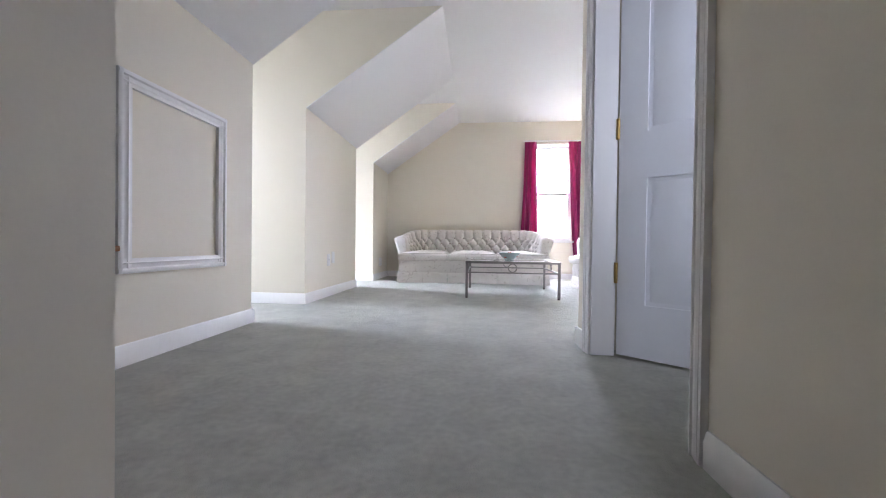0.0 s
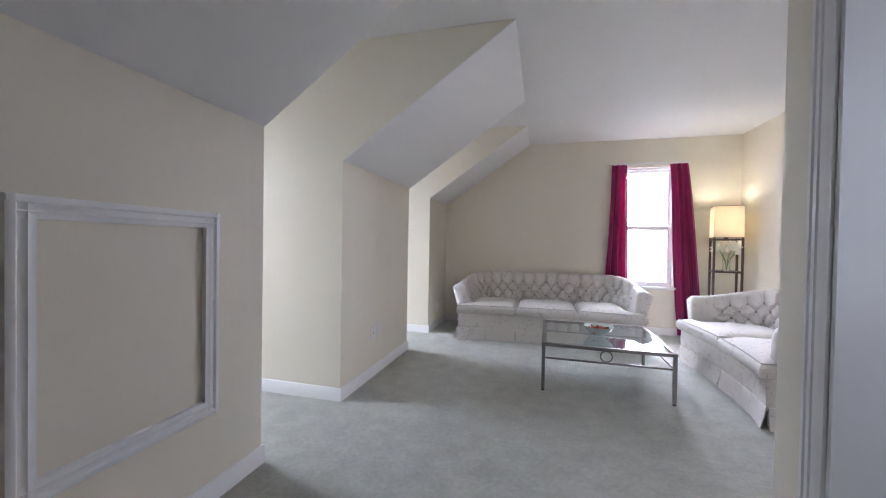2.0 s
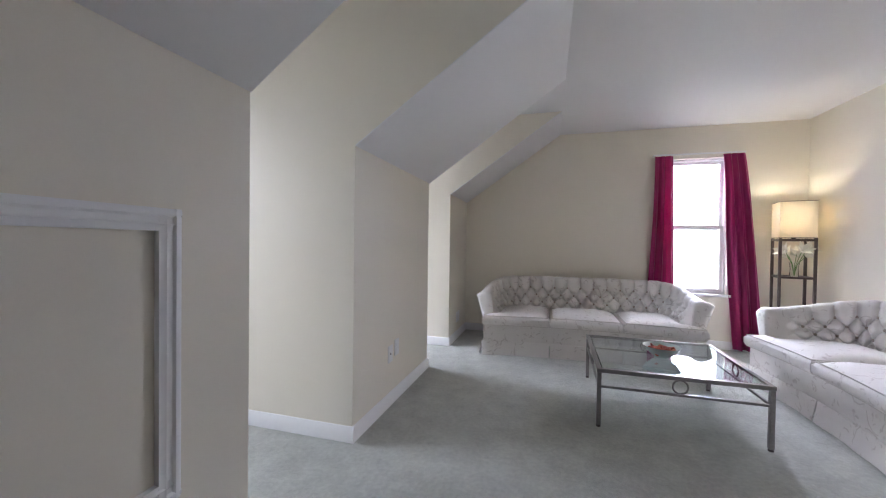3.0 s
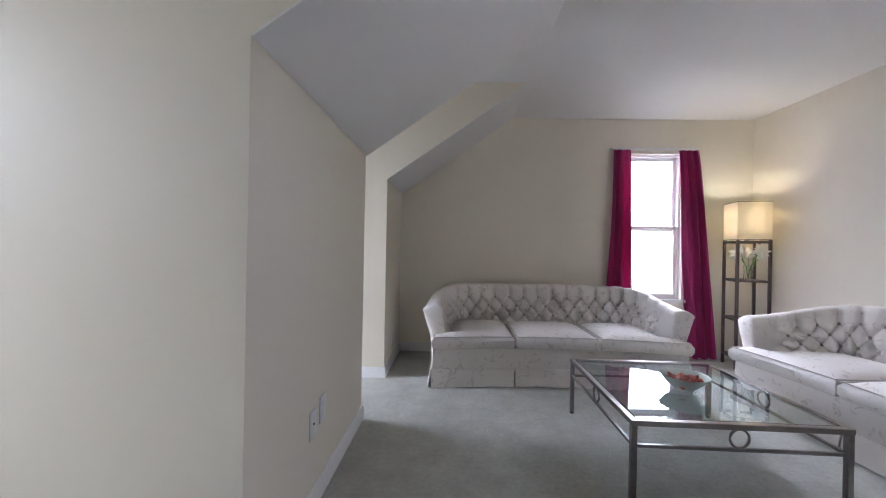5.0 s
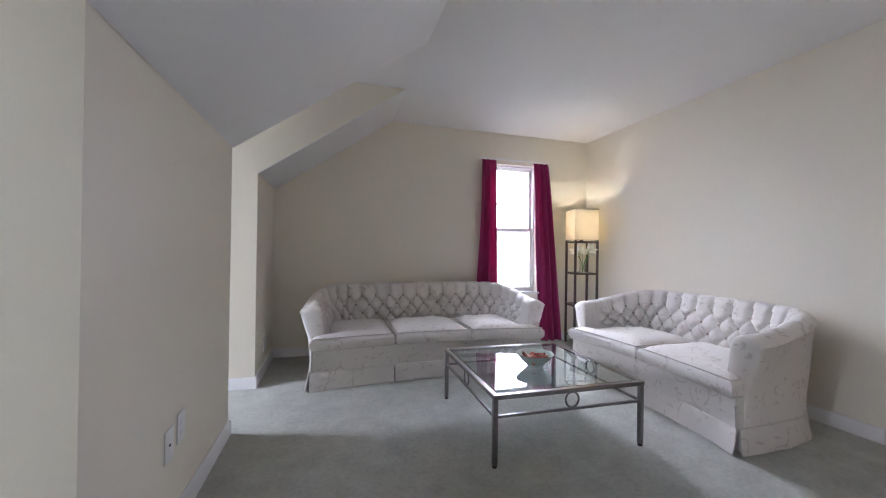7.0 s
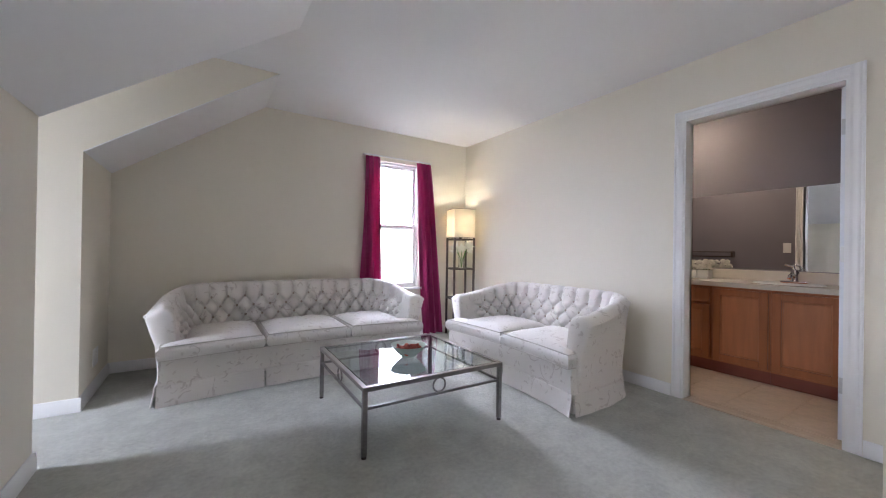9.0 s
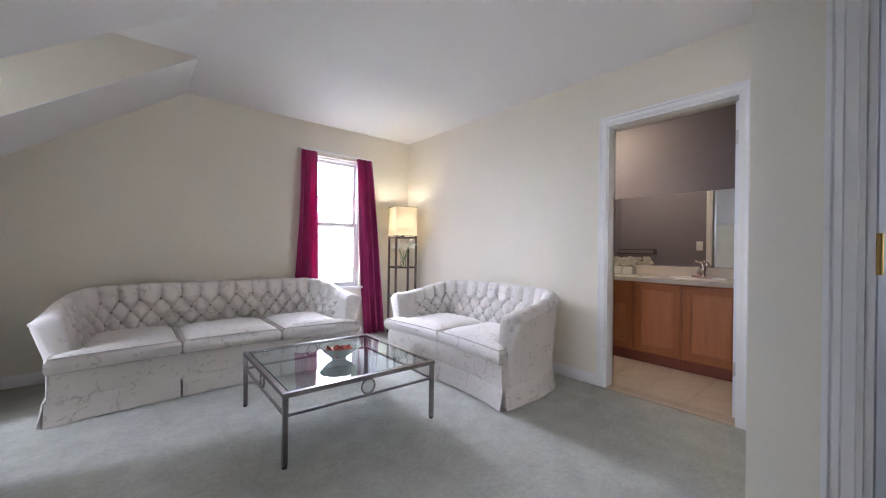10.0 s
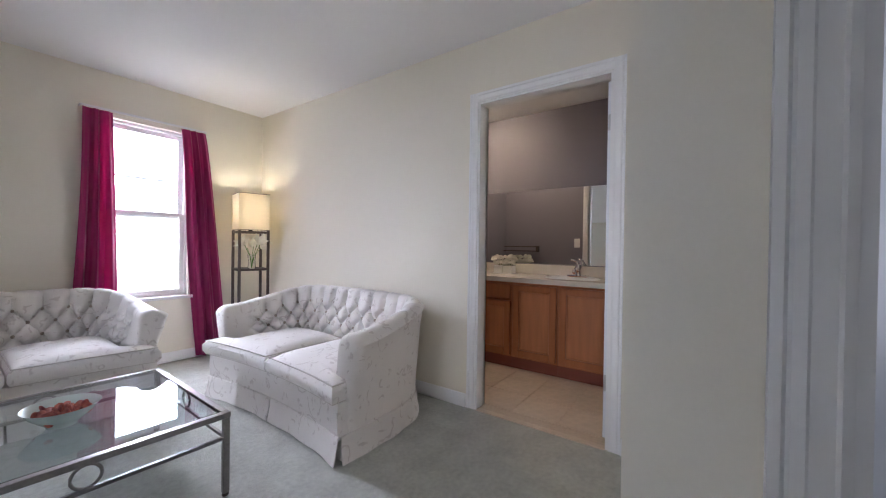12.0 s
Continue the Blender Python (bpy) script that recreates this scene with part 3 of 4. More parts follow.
    for row in range(3):
        for c in range(1, cols):
            s = (c + (0.5 if row % 2 else 0)) * pitch
            if min(s, total - s) < 0.19:
                continue
            p, n = at(s)
            z = zb + (row + 0.15) * rise(s)
            f = (z - 0.30) / (top(s) - 0.335)
            u = -0.165 + 0.105 * f ** 1.3 + 0.02
            o = part("button", dot, BUTTON, t)
            o.location = (p.x + n.x * (u - 0.004), p.y + n.y * (u - 0.004), z)
    # front rail under the seats
    nx = 40
    rows = []
    for i in range(nx + 1):
        x = -a + 0.015 + (w - 0.03) * i / nx
        y = front(x) + 0.026
        rows.append([(x, y, 0.115), (x, y - 0.002, 0.16), (x, y - 0.005, 0.22), (x, y, 0.300), (x, y + 0.55 * (d - dip) , 0.300), (x, y + 0.55 * (d - dip), 0.115)])
    bm = bmesh.new()
    vs = grid(bm, rows, close_u=True)
    bm.faces.new(vs[0])
    bm.faces.new(vs[-1][::-1])
    part("seat_base", bm, FABRIC, t)
    # loose seat cushions, the end ones wrapping round the arms
    for k in range(seats):
        x0, x1 = -a + w * k / seats, -a + w * (k + 1) / seats
        g = 0.014
        nu, nv = 26, 26
        deep = d - 0.24

        def plan(u, v, grow=0.0):
            xa, xb = x0 + g, x1 - g
            y = front(x0 + (x1 - x0) * u) - 0.008 + (deep - front(x0 + (x1 - x0) * u)) * v
            step = min(1, max(0, (y - 0.085) / 0.03))
            tail = max(0, y - 0.55) ** 2 * 1.2
            if k == 0:
                xa += 0.135 * step + tail
            if k == seats - 1:
                xb -= 0.135 * step + tail
            x = xa + (xb - xa) * u
            cu, cv = 2 * u - 1, 2 * v - 1
            x -= grow * math.copysign(abs(cu) ** 9, cu)
            y -= grow * math.copysign(abs(cv) ** 9, cv)
            return x, y

        top_rows, low_rows = [], []
        for j in range(nv + 1):
            v = (j / nv) ** 1.25
            tr, lr = [], []
            for i in range(nu + 1):
                u = i / nu
                x, y = plan(u, v, 0.006)
                crown = (1 - abs(2 * u - 1) ** 5) * (1 - abs(2 * v - 1) ** 5)
                dimple = 0.004 * noise.noise((x * 5 + k, y * 5, 3.1))
                tr.append((x, y, 0.392 + 0.046 * crown + dimple))
                lr.append((x, y, 0.304))
            top_rows.append(tr)
            low_rows.append(lr)
        bm = bmesh.new()
        A, B = grid(bm, top_rows), grid(bm, low_rows)
        rim = [(0, i) for i in range(nu)] + [(j, nu) for j in range(nv)] + [(nv, i) for i in range(nu, 0, -1)] + [(j, 0) for j in range(nv, 0, -1)]
        mids, lows = {}, {}
        for j, i in rim:
            x, y = plan(i / nu, (j / nv) ** 1.25, -0.010)
            mids[(j, i)] = bm.verts.new((x, y, 0.372))
            lows[(j, i)] = bm.verts.new((x, y, 0.330))
        for q in range(len(rim)):
            c0, c1 = rim[q], rim[(q + 1) % len(rim)]
            bm.faces.new((A[c0[0]][c0[1]], A[c1[0]][c1[1]], mids[c1], mids[c0]))
            bm.faces.new((mids[c0], mids[c1], lows[c1], lows[c0]))
            bm.faces.new((lows[c0], lows[c1], B[c1[0]][c1[1]], B[c0[0]][c0[1]]))
        cu = part("seat_cushion", bm, FABRIC, t)
        for rows2, z in ((top_rows, 0.397), (low_rows, 0.307)):
            bm = bmesh.new()
            tube(bm, [(rows2[j][i][0], rows2[j][i][1], z + (0.0 if z < 0.4 else rows2[j][i][2] - 0.395)) for j, i in rim], 0.0042, 6, closed=True)
            part("piping", bm, PIPING, cu)
    # skirt panels with kick pleats between them
    def skirt(points):
        n = len(points)
        outer, inner = [], []
        for i, (x, y, nx_, ny_) in enumerate(points):
            wv = 0.004 * math.sin(i * 0.9) + 0.003 * math.sin(i * 0.37 + 1)
            line = []
            for z, o in ((0.140, 0.003), (0.136, 0.007), (0.09, 0.011 + wv * 0.4), (0.05, 0.018 + wv * 0.8), (0.006, 0.027 + wv)):
                line.append((x + nx_ * o, y + ny_ * o, z))
            outer.append(line)
            inner.append([(px - nx_ * 0.007, py - ny_ * 0.007, z) for px, py, z in line])
        bm = bmesh.new()
        A, B = grid(bm, outer), grid(bm, inner)
        for i in range(n - 1):
            bm.faces.new((A[i][0], A[i + 1][0], B[i + 1][0], B[i][0]))
            bm.faces.new((A[i][-1], A[i + 1][-1], B[i + 1][-1], B[i][-1]))
        for e3 in (0, -1):
            for j in range(4):
                bm.faces.new((A[e3][j], A[e3][j + 1], B[e3][j + 1], B[e3][j]))
        part("skirt_panel", bm, FABRIC, t)

    for k in range(seats):
        x0, x1 = -a + w * k / seats + 0.006, -a + w * (k + 1) / seats - 0.006
        pts = []
        for i in range(17):
            x = x0 + (x1 - x0) * i / 16
            pts.append((x, front(x) + 0.026, 0, -1))
        skirt(pts)
    # cloth folded in behind the corner slits
    for sx in (-1, 1):
        part("corner_pleat", boxes((sx * (a - 0.045), 0.05, 0.008, sx * (a - 0.012), 0.09, 0.128), bevel=0.004), FABRIC, t)
    for s0, s1 in ((0.0, d * 0.86), (d * 0.86 + 0.01, total - d * 0.86 - 0.01), (total - d * 0.86, total)):
        pts = []
        for i in range(25):
            p, n = at(s0 + (s1 - s0) * i / 24)
            pts.append((p.x, p.y, n.x, n.y))
        if s0 == 0.0:
            pts.insert(0, (-a, 0.035, -1, 0))
        elif s1 == total:
            pts.append((a, 0.035, 1, 0))
        skirt(pts)
    return t


settee("sofa", pose(0.23, 5.135, 0), 1.98, 0.93, 0.095, 3, "cream floral button-tufted three-seat sofa with a skirt", "matching sofas")
settee("loveseat", pose(1.47, 4.39, 0, 0, 0, -90), 1.44, 0.90, 0.06, 2, "cream floral button-tufted two-seat sofa with a skirt", "matching sofas")


# ---- coffee table ----
def coffee_table():
    t = thing("coffee_table", pose(0.64, 4.345, 0, 0, 0, -1.2), "square glass-topped coffee table with a pewter metal frame", "coffee table")
    r, zt = 0.44, 0.362
    for sx in (-1, 1):
        for sy in (-1, 1):
            leg = part("leg", box(bmesh.new(), sx * r - 0.0125, sy * r - 0.0125, 0.012, sx * r + 0.0125, sy * r + 0.0125, zt - 0.024, bevel=0.002), METAL, t)
            part("foot", lathe(bmesh.new(), [(0.013, 0.0), (0.014, 0.004), (0.011, 0.0125)], 12, sx * r, sy * r), DARKWOOD, leg)
    for s in (-1, 1):
        part("top_rail", box(bmesh.new(), -r - 0.0145, s * r - 0.0145, zt - 0.024, r + 0.0145, s * r + 0.0145, zt, bevel=0.002), METAL, t)
        part("top_rail", box(bmesh.new(), s * r - 0.014, -r + 0.015, zt - 0.024, s * r + 0.014, r - 0.015, zt - 0.0005, bevel=0.002), METAL, t)
        part("stretcher", box(bmesh.new(), -r + 0.0125, s * r - 0.007, 0.243, r - 0.0125, s * r + 0.007, 0.257, bevel=0.0015), METAL, t)
        part("stretcher", box(bmesh.new(), s * r - 0.007, -r + 0.0125, 0.243, s * r + 0.007, r - 0.0125, 0.257, bevel=0.0015), METAL, t)
        for ax in (0, 1):
            pts = []
            for k in range(32):
                c, z = 0.0395 * math.cos(k * math.tau / 32), 0.2975 + 0.0395 * math.sin(k * math.tau / 32)
                pts.append((c, s * r, z) if ax == 0 else (s * r, c, z))
            bm = tube(bmesh.new(), pts, 0.0055, 8, closed=True)
            part("ring", bm, METAL, t, "round metal ring ornament")
    g = part("glass_top", box(bmesh.new(), -r + 0.016, -r + 0.016, zt - 0.010, r - 0.016, r - 0.016, zt - 0.001, bevel=0.003), TABLEGLASS, t, "clear bevelled glass top")
    for s in (-1, 1):
        part("glass_ledge", boxes((-r + 0.014, s * (r - 0.019) - 0.005, zt - 0.022, r - 0.014, s * (r - 0.019) + 0.005, zt - 0.0105)), METAL, t)


coffee_table()


def bowl():
    t = thing("bowl", pose(0.63, 4.285, 0.3615), "pale green ceramic bowl of dried red petals on the table", "bowl")
    prof = [(0.030, 0.0), (0.045, 0.001), (0.047, 0.008), (0.066, 0.024), (0.094, 0.050), (0.113, 0.077), (0.116, 0.079), (0.112, 0.078), (0.092, 0.052), (0.064, 0.029), (0.03, 0.012), (0.002, 0.010)]
    part("dish", lathe(bmesh.new(), prof, 48), BOWLMAT, t)
    rnd = random.Random(5)
    for k in range(34):
        bm = bmesh.new()
        bmesh.ops.create_icosphere(bm, subdivisions=2, radius=0.019)
        rr, th = 0.075 * math.sqrt(rnd.random()), rnd.uniform(0, 6.3)
        M = Matrix.Translation((rr * math.cos(th), rr * math.sin(th), 0.047 + 0.02 * (1 - rr / 0.08) + rnd.uniform(-0.004, 0.004))) @ Euler((rnd.uniform(0, 3), rnd.uniform(0, 3), rnd.uniform(0, 3))).to_matrix().to_4x4() @ Matrix.Diagonal((rnd.uniform(0.9, 1.6), rnd.uniform(0.6, 1), rnd.uniform(0.25, 0.5), 1))
        bmesh.ops.transform(bm, matrix=M, verts=bm.verts)
        part("petal", bm, REDCHIP, t)


bowl()


# ---- floor lamp with shelves ----
def floor_lamp():
    t = thing("floor_lamp", pose(2.20, 5.925, 0, 0, 0, -13), "dark wood shelf floor lamp with a lit square linen shade", "floor lamp")
    r = 0.128
    for sx in (-1, 1):
        for sy in (-1, 1):
            part("post", box(bmesh.new(), sx * r - 0.0115, sy * r - 0.0115, 0, sx * r + 0.0115, sy * r + 0.0115, 1.215, bevel=0.0015), DARKWOOD, t)
    for z in (0.10, 0.46, 0.83, 1.195):
        for s in (-1, 1):
            part("rail", boxes((-r + 0.0115, s * r - 0.008, z - 0.008, r - 0.0115, s * r + 0.008, z + 0.012)), DARKWOOD, t)
            part("rail", boxes((s * r - 0.008, -r + 0.0115, z - 0.008, s * r + 0.008, r - 0.0115, z + 0.012)), DARKWOOD, t)
        if z < 1.1:
            part("shelf", boxes((-r + 0.009, -r + 0.009, z - 0.006, r - 0.009, r - 0.009, z + 0.008)), DARKWOOD, t)
    q, th = 0.137, 0.003
    sh = part("shade", boxes((-q, -q, 1.218, q, -q + th, 1.572), (-q, q - th, 1.218, q, q, 1.572), (-q, -q + th, 1.218, -q + th, q - th, 1.572), (q - th, -q + th, 1.218, q, q - th, 1.572)), SHADE, t, "cream linen shade lit from within")
    for z in (1.2165, 1.569):
        part("trim_band", boxes((-q - 0.001, -q - 0.001, z, q + 0.001, -q - 0.0002, z + 0.005), (-q - 0.001, q + 0.0002, z, q + 0.001, q + 0.001, z + 0.005), (-q - 0.001, -q, z, -q - 0.0002, q, z + 0.005), (q + 0.0002, -q, z, q + 0.001, q, z + 0.005)), DARKWOOD, sh)
    part("socket", lathe(bmesh.new(), [(0.018, 1.205), (0.018, 1.30), (0.012, 1.305)], 14), BLACK, t)
    part("spider", boxes((-r, -0.004, 1.204, r, 0.004, 1.210)), DARKWOOD, t)
    bm = bmesh.new()
    bmesh.ops.create_uvsphere(bm, u_segments=16, v_segments=10, radius=0.032, matrix=Matrix.Translation((0, 0, 1.345)))
    part("bulb", bm, BULB, t, "lit warm bulb")
    d = bpy.data.lights.new("lamp_light", "POINT")
    d.energy, d.color, d.shadow_soft_size = 7.0, (1.0, 0.93, 0.82), 0.05
    lo = new("lamp_light", d)
    lo.location = (2.20, 5.925, 1.43)


floor_lamp()


def vase_of_flowers():
    t = thing("flower_vase", pose(2.20, 5.90, 0.8385), "clear glass vase of white lilies on the lamp shelf", "vase")
    part("glass", lathe(bmesh.new(), [(0.034, 0), (0.036, 0.004), (0.032, 0.08), (0.040, 0.14), (0.037, 0.14), (0.029, 0.08), (0.032, 0.008), (0.002, 0.007)], 24), GLASS, t)
    rnd = random.Random(2)
    for k in range(7):
        th, lean = k * 2.4, rnd.uniform(0.05, 0.10)
        tip = Vector((lean * math.cos(th), lean * math.sin(th), rnd.uniform(0.19, 0.27)))
        part("stem", tube(bmesh.new(), [(0, 0, 0.012), (tip.x * 0.25, tip.y * 0.25, 0.12), tuple(tip)], 0.0028, 6), STEM, t)
        bm = bmesh.new()
        out = Vector((math.cos(th), math.sin(th), 0.7)).normalized()
        for q in range(6):
            g = q * math.tau / 6
            side = out.orthogonal().normalized()
            side = Matrix.Rotation(g, 3, out) @ side
            pts = []
            for u in range(6):
                f = u / 5
                c = tip + out * (0.07 * f) + side * (0.006 + 0.07 * f ** 1.6)
                wd = 0.030 * math.sin(math.pi * min(0.97, 0.15 + 0.85 * f))
                ac = out.cross(side) * wd
                pts.append([c - ac, c + side * 0.002, c + ac])
            grid(bm, pts)
            grid(bm, [[p - out * 0.0015 for p in row] for row in pts])
        part("bloom", bm, PETAL, t, "white lily bloom")


vase_of_flowers()


# ---- table and set by the stairs ----
def side_table():
    t = thing("side_table", pose(-0.93, 0.93, 0), "orange-stained pine side table with cabriole legs", "side table")
    w, l, zt = 0.205, 0.32, 0.50
    part("tabletop", box(bmesh.new(), -w, -l, zt - 0.018, w, l, zt, bevel=0.007, seg=2), PINE, t)
    for s in (-1, 1):
        part("apron", boxes((s * (w - 0.045) - 0.009, -l + 0.085, zt - 0.105, s * (w - 0.045) + 0.009, l - 0.085, zt - 0.0185)), PINE, t)
        part("apron", boxes((-w + 0.075, s * (l - 0.055) - 0.009, zt - 0.105, w - 0.075, s * (l - 0.055) + 0.009, zt - 0.0185)), PINE, t)
    for sx in (-1, 1):
        for sy in (-1, 1):
            rows = []
            for z, o, h in ((0.4815, 0.0, 0.027), (0.30, 0.0, 0.027), (0.25, -0.002, 0.025), (0.20, -0.005, 0.0225), (0.15, -0.008, 0.0195), (0.10, -0.009, 0.0175), (0.06, -0.006, 0.017), (0.025, 0.004, 0.018), (0.0, 0.013, 0.0195)):
                cx, cy = sx * (w - 0.045 + o), sy * (l - 0.05 + o)
                rows.append([(cx - h, cy - h, z), (cx + h, cy - h, z), (cx + h, cy + h, z), (cx - h, cy + h, z)])
            bm = bmesh.new()
            vs = grid(bm, rows, close_u=True)
            bm.faces.new(vs[0])
            bm.faces.new(vs[-1][::-1])
            part("leg", bm, PINE, t)


side_table()


def radio_set():
    t = thing("television", pose(-0.945, 0.985, 0.5005), "small glossy black television set on the side table", "television")
    bm = bmesh.new()
    prism(bm, [(-0.13, 0.03), (-0.09, 0.0), (0.06, 0.0), (0.14, 0.06), (0.165, 0.155), (0.15, 0.175), (-0.02, 0.225), (-0.13, 0.20)], "y", -0.24, 0.25)
    bmesh.ops.bevel(bm, geom=list(bm.edges), offset=0.008, segments=2, affect="EDGES")
    part("case", bm, BLACK, t)
    part("trim_strip", boxes((0.118, -0.235, 0.170, 0.158, 0.246, 0.1735)), STEEL, t)


radio_set()


# ---- bathroom ----
BX0, BX1, BY0, BY1 = XR + 0.11, 3.92, 1.75, 4.62
solid("wall_bath_back", boxes((BX1, BY0, 0, BX1 + 0.1, BY1, H)), GREIGE, "grey-brown painted bathroom wall", "wall")
solid("wall_bath_end", boxes((BX0, BY1, 0, BX1 + 0.1, BY1 + 0.1, H), (BX0, BY0 - 0.1, 0, BX1 + 0.1, BY0, H)), GREIGE, "grey-brown painted bathroom wall", "wall")
solid("wall_bath_inner", boxes((BX0, BY0, 0, BX0 + 0.008, 2.635 - 0.004, H), (BX0, 3.469, 0, BX0 + 0.008, BY1, H), (BX0, 2.631, 2.05, BX0 + 0.008, 3.469, H)), GREIGE, "grey-brown painted bathroom wall", "wall")
bath_floor = solid("floor_bath", boxes((XR + 0.012, 2.635, -0.1, BX0, 3.465, 0.0035), (BX0, BY0, -0.1, BX1, BY1, 0.003)), GROUT, "beige tiled bathroom floor", "floor")
solid("threshold", boxes((XR - 0.012, 2.65, 0.0, XR + 0.03, 3.45, 0.009), bevel=0.003), TILE, "beige stone threshold strip", "threshold")


def bath_light():
    t = thing("ceiling_light", pose(3.3, 4.15, H), "round white glass ceiling light, switched on", "ceiling light")
    part("base", lathe(bmesh.new(), [(0.12, -0.02), (0.13, -0.018), (0.13, -0.0005)], 24), PLATE, t)
    part("diffuser", lathe(bmesh.new(), [(0.002, -0.085), (0.06, -0.078), (0.1, -0.055), (0.117, -0.0205)], 24), glow("lit_diffuser", (1.0, 0.78, 0.58), 64, (0.9, 0.88, 0.8)), t, "warm lit glass diffuser")


bath_light()


def vanity(x0, y0, y1, cells):
    """A run of cabinet fronts along y; cells give (y low, y high, with a drawer)."""
    for a, b, drawer in cells:
        t = thing("vanity_cabinet", pose(x0, a, 0), "honey maple vanity cabinet with a framed door" + (" under a drawer" if drawer else ""), "cabinet", "bathroom vanity units")
        w = b - a
        part("body", boxes((0.02, 0.001, 0.105, 0.54, w - 0.001, 0.775)), MAPLE, t)
        part("plinth", boxes((0.012, 0.001, 0.004, 0.54, w - 0.001, 0.104)), SHADED_MAPLE, t, "maple kick board with shade in its red-brown colour")
        part("face_frame", boxes((0, 0.001, 0.106, 0.019, 0.03, 0.775), (0, w - 0.03, 0.106, 0.019, w - 0.001, 0.775), (0, 0.03, 0.735, 0.019, w - 0.03, 0.775), (0, 0.03, 0.106, 0.019, w - 0.03, 0.14)), MAPLE, t)
        ztop = 0.755
        if drawer:
            part("drawer_front", box(bmesh.new(), -0.018, 0.018, 0.625, -0.0005, w - 0.018, 0.755, bevel=0.004), MAPLE, t)
            ztop = 0.605
        s = 0.055
        y_a, y_b, z_a = 0.014, w - 0.014, 0.125
        d = part("door", boxes((-0.022, y_a, z_a, -0.0005, y_a + s, ztop), (-0.022, y_b - s, z_a, -0.0005, y_b, ztop), (-0.022, y_a + s, z_a, -0.0005, y_b - s, z_a + s), (-0.022, y_a + s, ztop - s, -0.0005, y_b - s, ztop), bevel=0.002), MAPLE, t)
        bm = boxes((-0.005, y_a + s - 0.003, z_a + s - 0.003, -0.001, y_b - s + 0.003, ztop - s + 0.003))
        e4 = 0.010
        for ya, yb, za, zb in ((y_a + s, y_a + s + e4, z_a + s, ztop - s), (y_b - s - e4, y_b - s, z_a + s, ztop - s), (y_a + s + e4, y_b - s - e4, z_a + s, z_a + s + e4), (y_a + s + e4, y_b - s - e4, ztop - s - e4, ztop - s)):
            box(bm, -0.013, ya, za, -0.004, yb, zb, bevel=0.003)
        part("panel", bm, PANELWOOD, d, "paler recessed maple panel")


vanity(3.375, 2.2, 4.6, [(2.30, 2.79, False), (2.79, 3.215, False), (3.215, 3.63, False), (3.63, 4.0, True), (4.0, 4.6, False)])


def vanity_top():
    t = thing("countertop", pose(3.34, 2.25, 0.777), "cream laminate bathroom countertop with a backsplash", "countertop")
    sx, sy, ra, rb = 0.29, 0.93, 0.17, 0.22
    bm = bmesh.new()
    n = 48
    inner, outer = [], []
    for k in range(n):
        c, s = math.cos(k * math.tau / n), math.sin(k * math.tau / n)
        inner.append((sx + ra * c, sy + rb * s))
        f = min((0.578 - sx if c > 0 else sx) / max(1e-6, abs(c)), (2.36 - sy if s > 0 else sy) / max(1e-6, abs(s)))
        outer.append((sx + f * c, sy + f * s))
    corners = [(0, 0), (0.578, 0), (0.578, 2.36), (0, 2.36)]
    for cxy in corners:
        k = min(range(n), key=lambda q: (outer[q][0] - cxy[0]) ** 2 + (outer[q][1] - cxy[1]) ** 2)
        outer[k] = cxy
    grid(bm, [[(x, y, z) for x, y in ring] for ring, z in ((inner, 0.0), (inner, 0.042), (outer, 0.042), (outer, 0.0), (inner, 0.0))], close_u=True)
    part("slab", bm, COUNTER, t)
    part("backsplash", box(bmesh.new(), 0.556, 0, 0.0425, 0.578, 2.36, 0.14, bevel=0.003), COUNTER, t)
    prof = [(1.06, 0.046), (1.03, 0.052), (0.98, 0.046), (0.93, 0.0), (0.75, -0.07), (0.4, -0.105), (0.02, -0.11)]
    bm = bmesh.new()
    grid(bm, [[(sx + ra * f * math.cos(k * math.tau / n), sy + rb * f * math.sin(k * math.tau / n), z) for k in range(n)] for f, z in [(1.06, 0.0425)] + prof], close_u=True)
    part("basin", bm, CERAMIC, t, "white oval ceramic basin")


vanity_top()


def faucet():
    t = thing("faucet", pose(3.815, 3.18, 0.82) @ Matrix.Scale(1.25, 4), "chrome single-lever bathroom faucet beside the basin", "faucet")
    part("base", box(bmesh.new(), -0.025, -0.075, 0, 0.025, 0.075, 0.016, bevel=0.007, seg=2), CHROME, t)
    part("column", lathe(bmesh.new(), [(0.024, 0.016), (0.021, 0.05), (0.024, 0.075), (0.016, 0.092), (0.002, 0.095)], 18), CHROME, t)
    part("spout", tube(bmesh.new(), [(-0.01, 0, 0.045), (-0.06, 0, 0.062), (-0.105, 0, 0.052), (-0.115, 0, 0.035)], [0.014, 0.012, 0.011, 0.011], 12), CHROME, t)
    part("lever", tube(bmesh.new(), [(0, 0, 0.09), (0.0, 0.012, 0.115), (-0.02, 0.05, 0.128)], [0.009, 0.009, 0.007], 10), CHROME, t)
    part("pop_up_rod", tube(bmesh.new(), [(0.018, 0, 0.016), (0.018, 0, 0.06)], 0.003, 8), CHROME, t)


faucet()
lone("mirror", box(bmesh.new(), 3.9135, 2.30, 0.922, 3.9195, 4.20, 1.668, bevel=0.002), MIRROR, pose(0, 0, 0), "wide frameless mirror over the bathroom counter", "mirror")


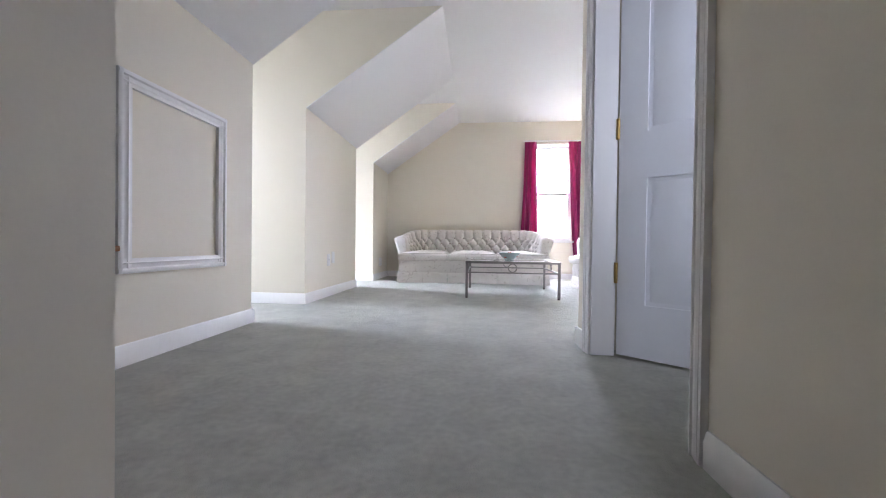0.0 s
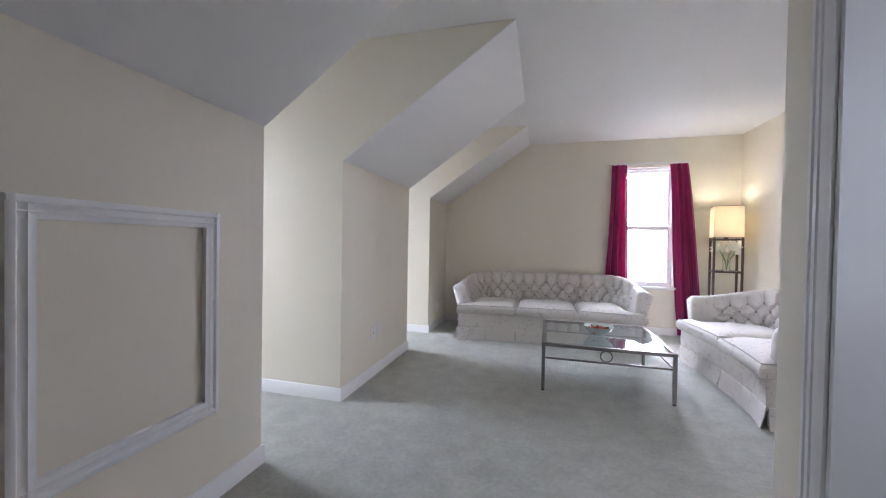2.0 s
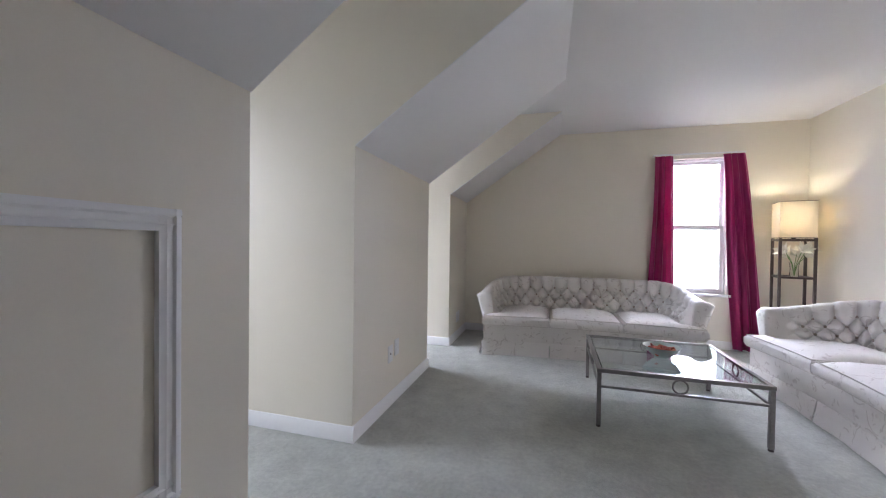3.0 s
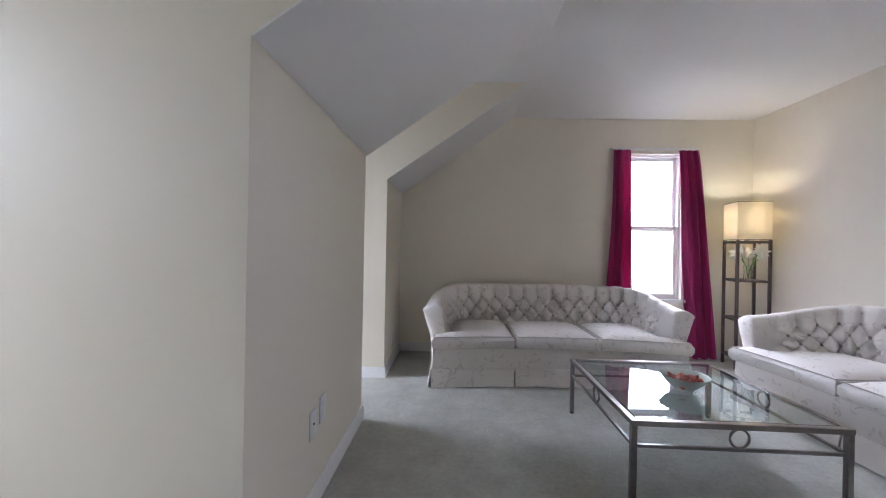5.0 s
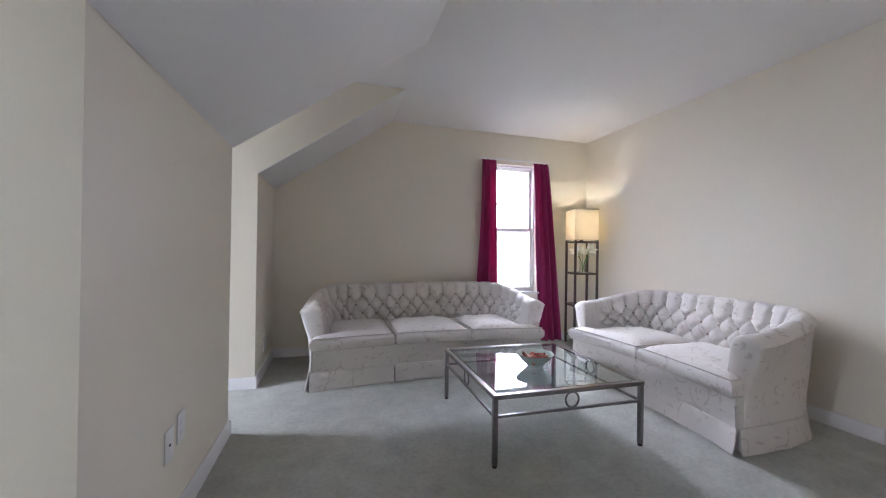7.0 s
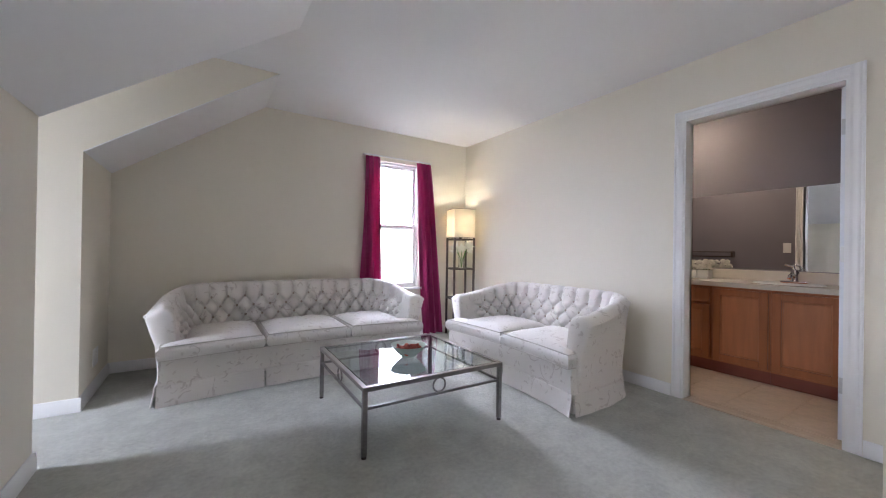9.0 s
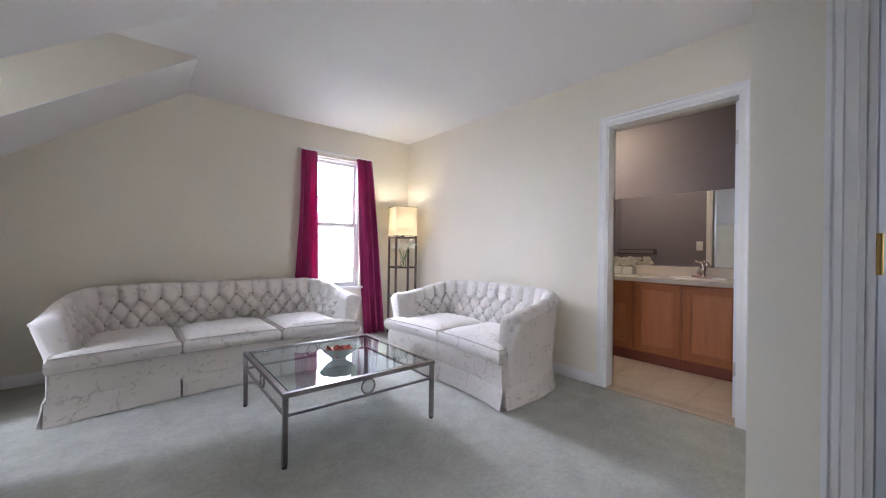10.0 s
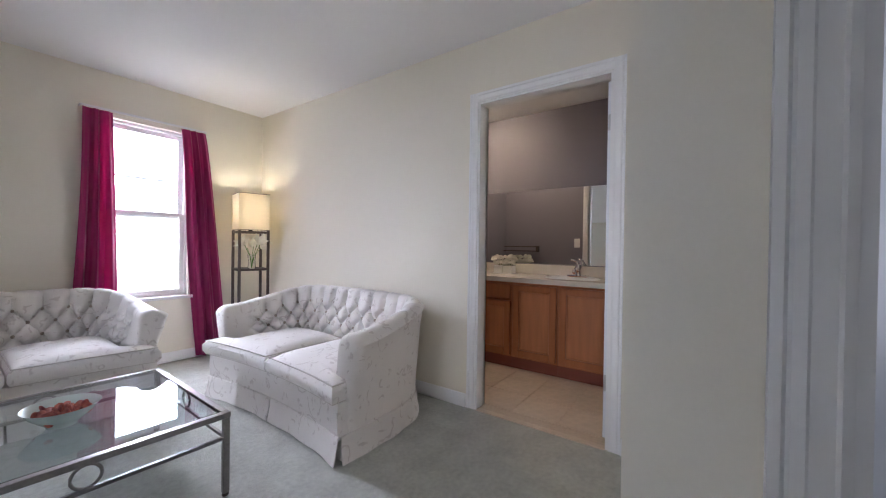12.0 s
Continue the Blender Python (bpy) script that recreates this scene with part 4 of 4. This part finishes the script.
def bouquet():
    t = thing("flower_box", pose(3.72, 3.83, 0.8195), "white roses in a square white ceramic pot on the counter", "flowers")
    part("pot", boxes((-0.05, -0.05, 0, 0.05, 0.05, 0.085), (-0.05, 0.056, 0, 0.05, 0.15, 0.085), bevel=0.004), CERAMIC, t)
    rnd = random.Random(4)
    for k in range(48):
        c = Vector((rnd.uniform(-0.055, 0.055), rnd.uniform(-0.07, 0.17), 0.115 + rnd.uniform(-0.015, 0.06)))
        bm = bmesh.new()
        for q in range(9):
            th, r = q * 2.4, 0.004 + 0.0022 * q
            M = Matrix.Translation(c + Vector((r * math.cos(th), r * math.sin(th), 0.010 - 0.0018 * q))) @ Matrix.Rotation(th, 4, "Z") @ Matrix.Rotation(0.4, 4, "Y") @ Matrix.Diagonal((0.35, 1, 0.9, 1))
            bmesh.ops.create_icosphere(bm, subdivisions=1, radius=0.015, matrix=M)
        part("rose", bm, PETAL, t)
    for k in range(8):
        y = -0.04 + 0.025 * k
        part("leaf", tube(bmesh.new(), [(0, y, 0.08), (0.01, y + 0.01, 0.10)], [0.006, 0.002], 6), STEM, t)


bouquet()


def towel_bar():
    t = thing("towel_bar", pose(BX0 + 0.008, 4.41, 1.065), "dark metal double towel bar on the bathroom wall", "towel bar")
    for y in (-0.29, 0.29):
        part("bracket", boxes((0.0005, y - 0.012, -0.04, 0.075, y + 0.012, 0.04), bevel=0.003), DARKWOOD, t)
    for x, z in ((0.065, -0.03), (0.035, 0.03)):
        part("bar", tube(bmesh.new(), [(x, -0.278, z), (x, 0.278, z)], 0.007, 10), DARKWOOD, t)


towel_bar()
wall_plate("light_switch", pose(BX0 + 0.008, 3.60, 1.15), "white double light switch plate on the bathroom wall", (0.0,))

tile_mesh = {}
tl = 0.30
ny, nx = int((BY1 - BY0) / tl) + 1, 5
for i in range(nx):
    for j in range(ny):
        x0, y0 = BX0 + 0.006 + i * tl, BY0 + 0.004 + j * tl
        x1, y1 = min(x0 + tl - 0.003, BX1 - 0.003), min(y0 + tl - 0.003, BY1 - 0.003)
        if x1 - x0 < 0.03 or y1 - y0 < 0.03:
            continue
        key = (round(x1 - x0, 3), round(y1 - y0, 3))
        if key not in tile_mesh:
            tile_mesh[key] = mesh_from("tile", box(bmesh.new(), 0, 0, 0, *key, 0.004, bevel=0.0012), TILE)
        o = part("tile", tile_mesh[key], TILE, bath_floor)
        o.location = (x0, y0, 0.003)
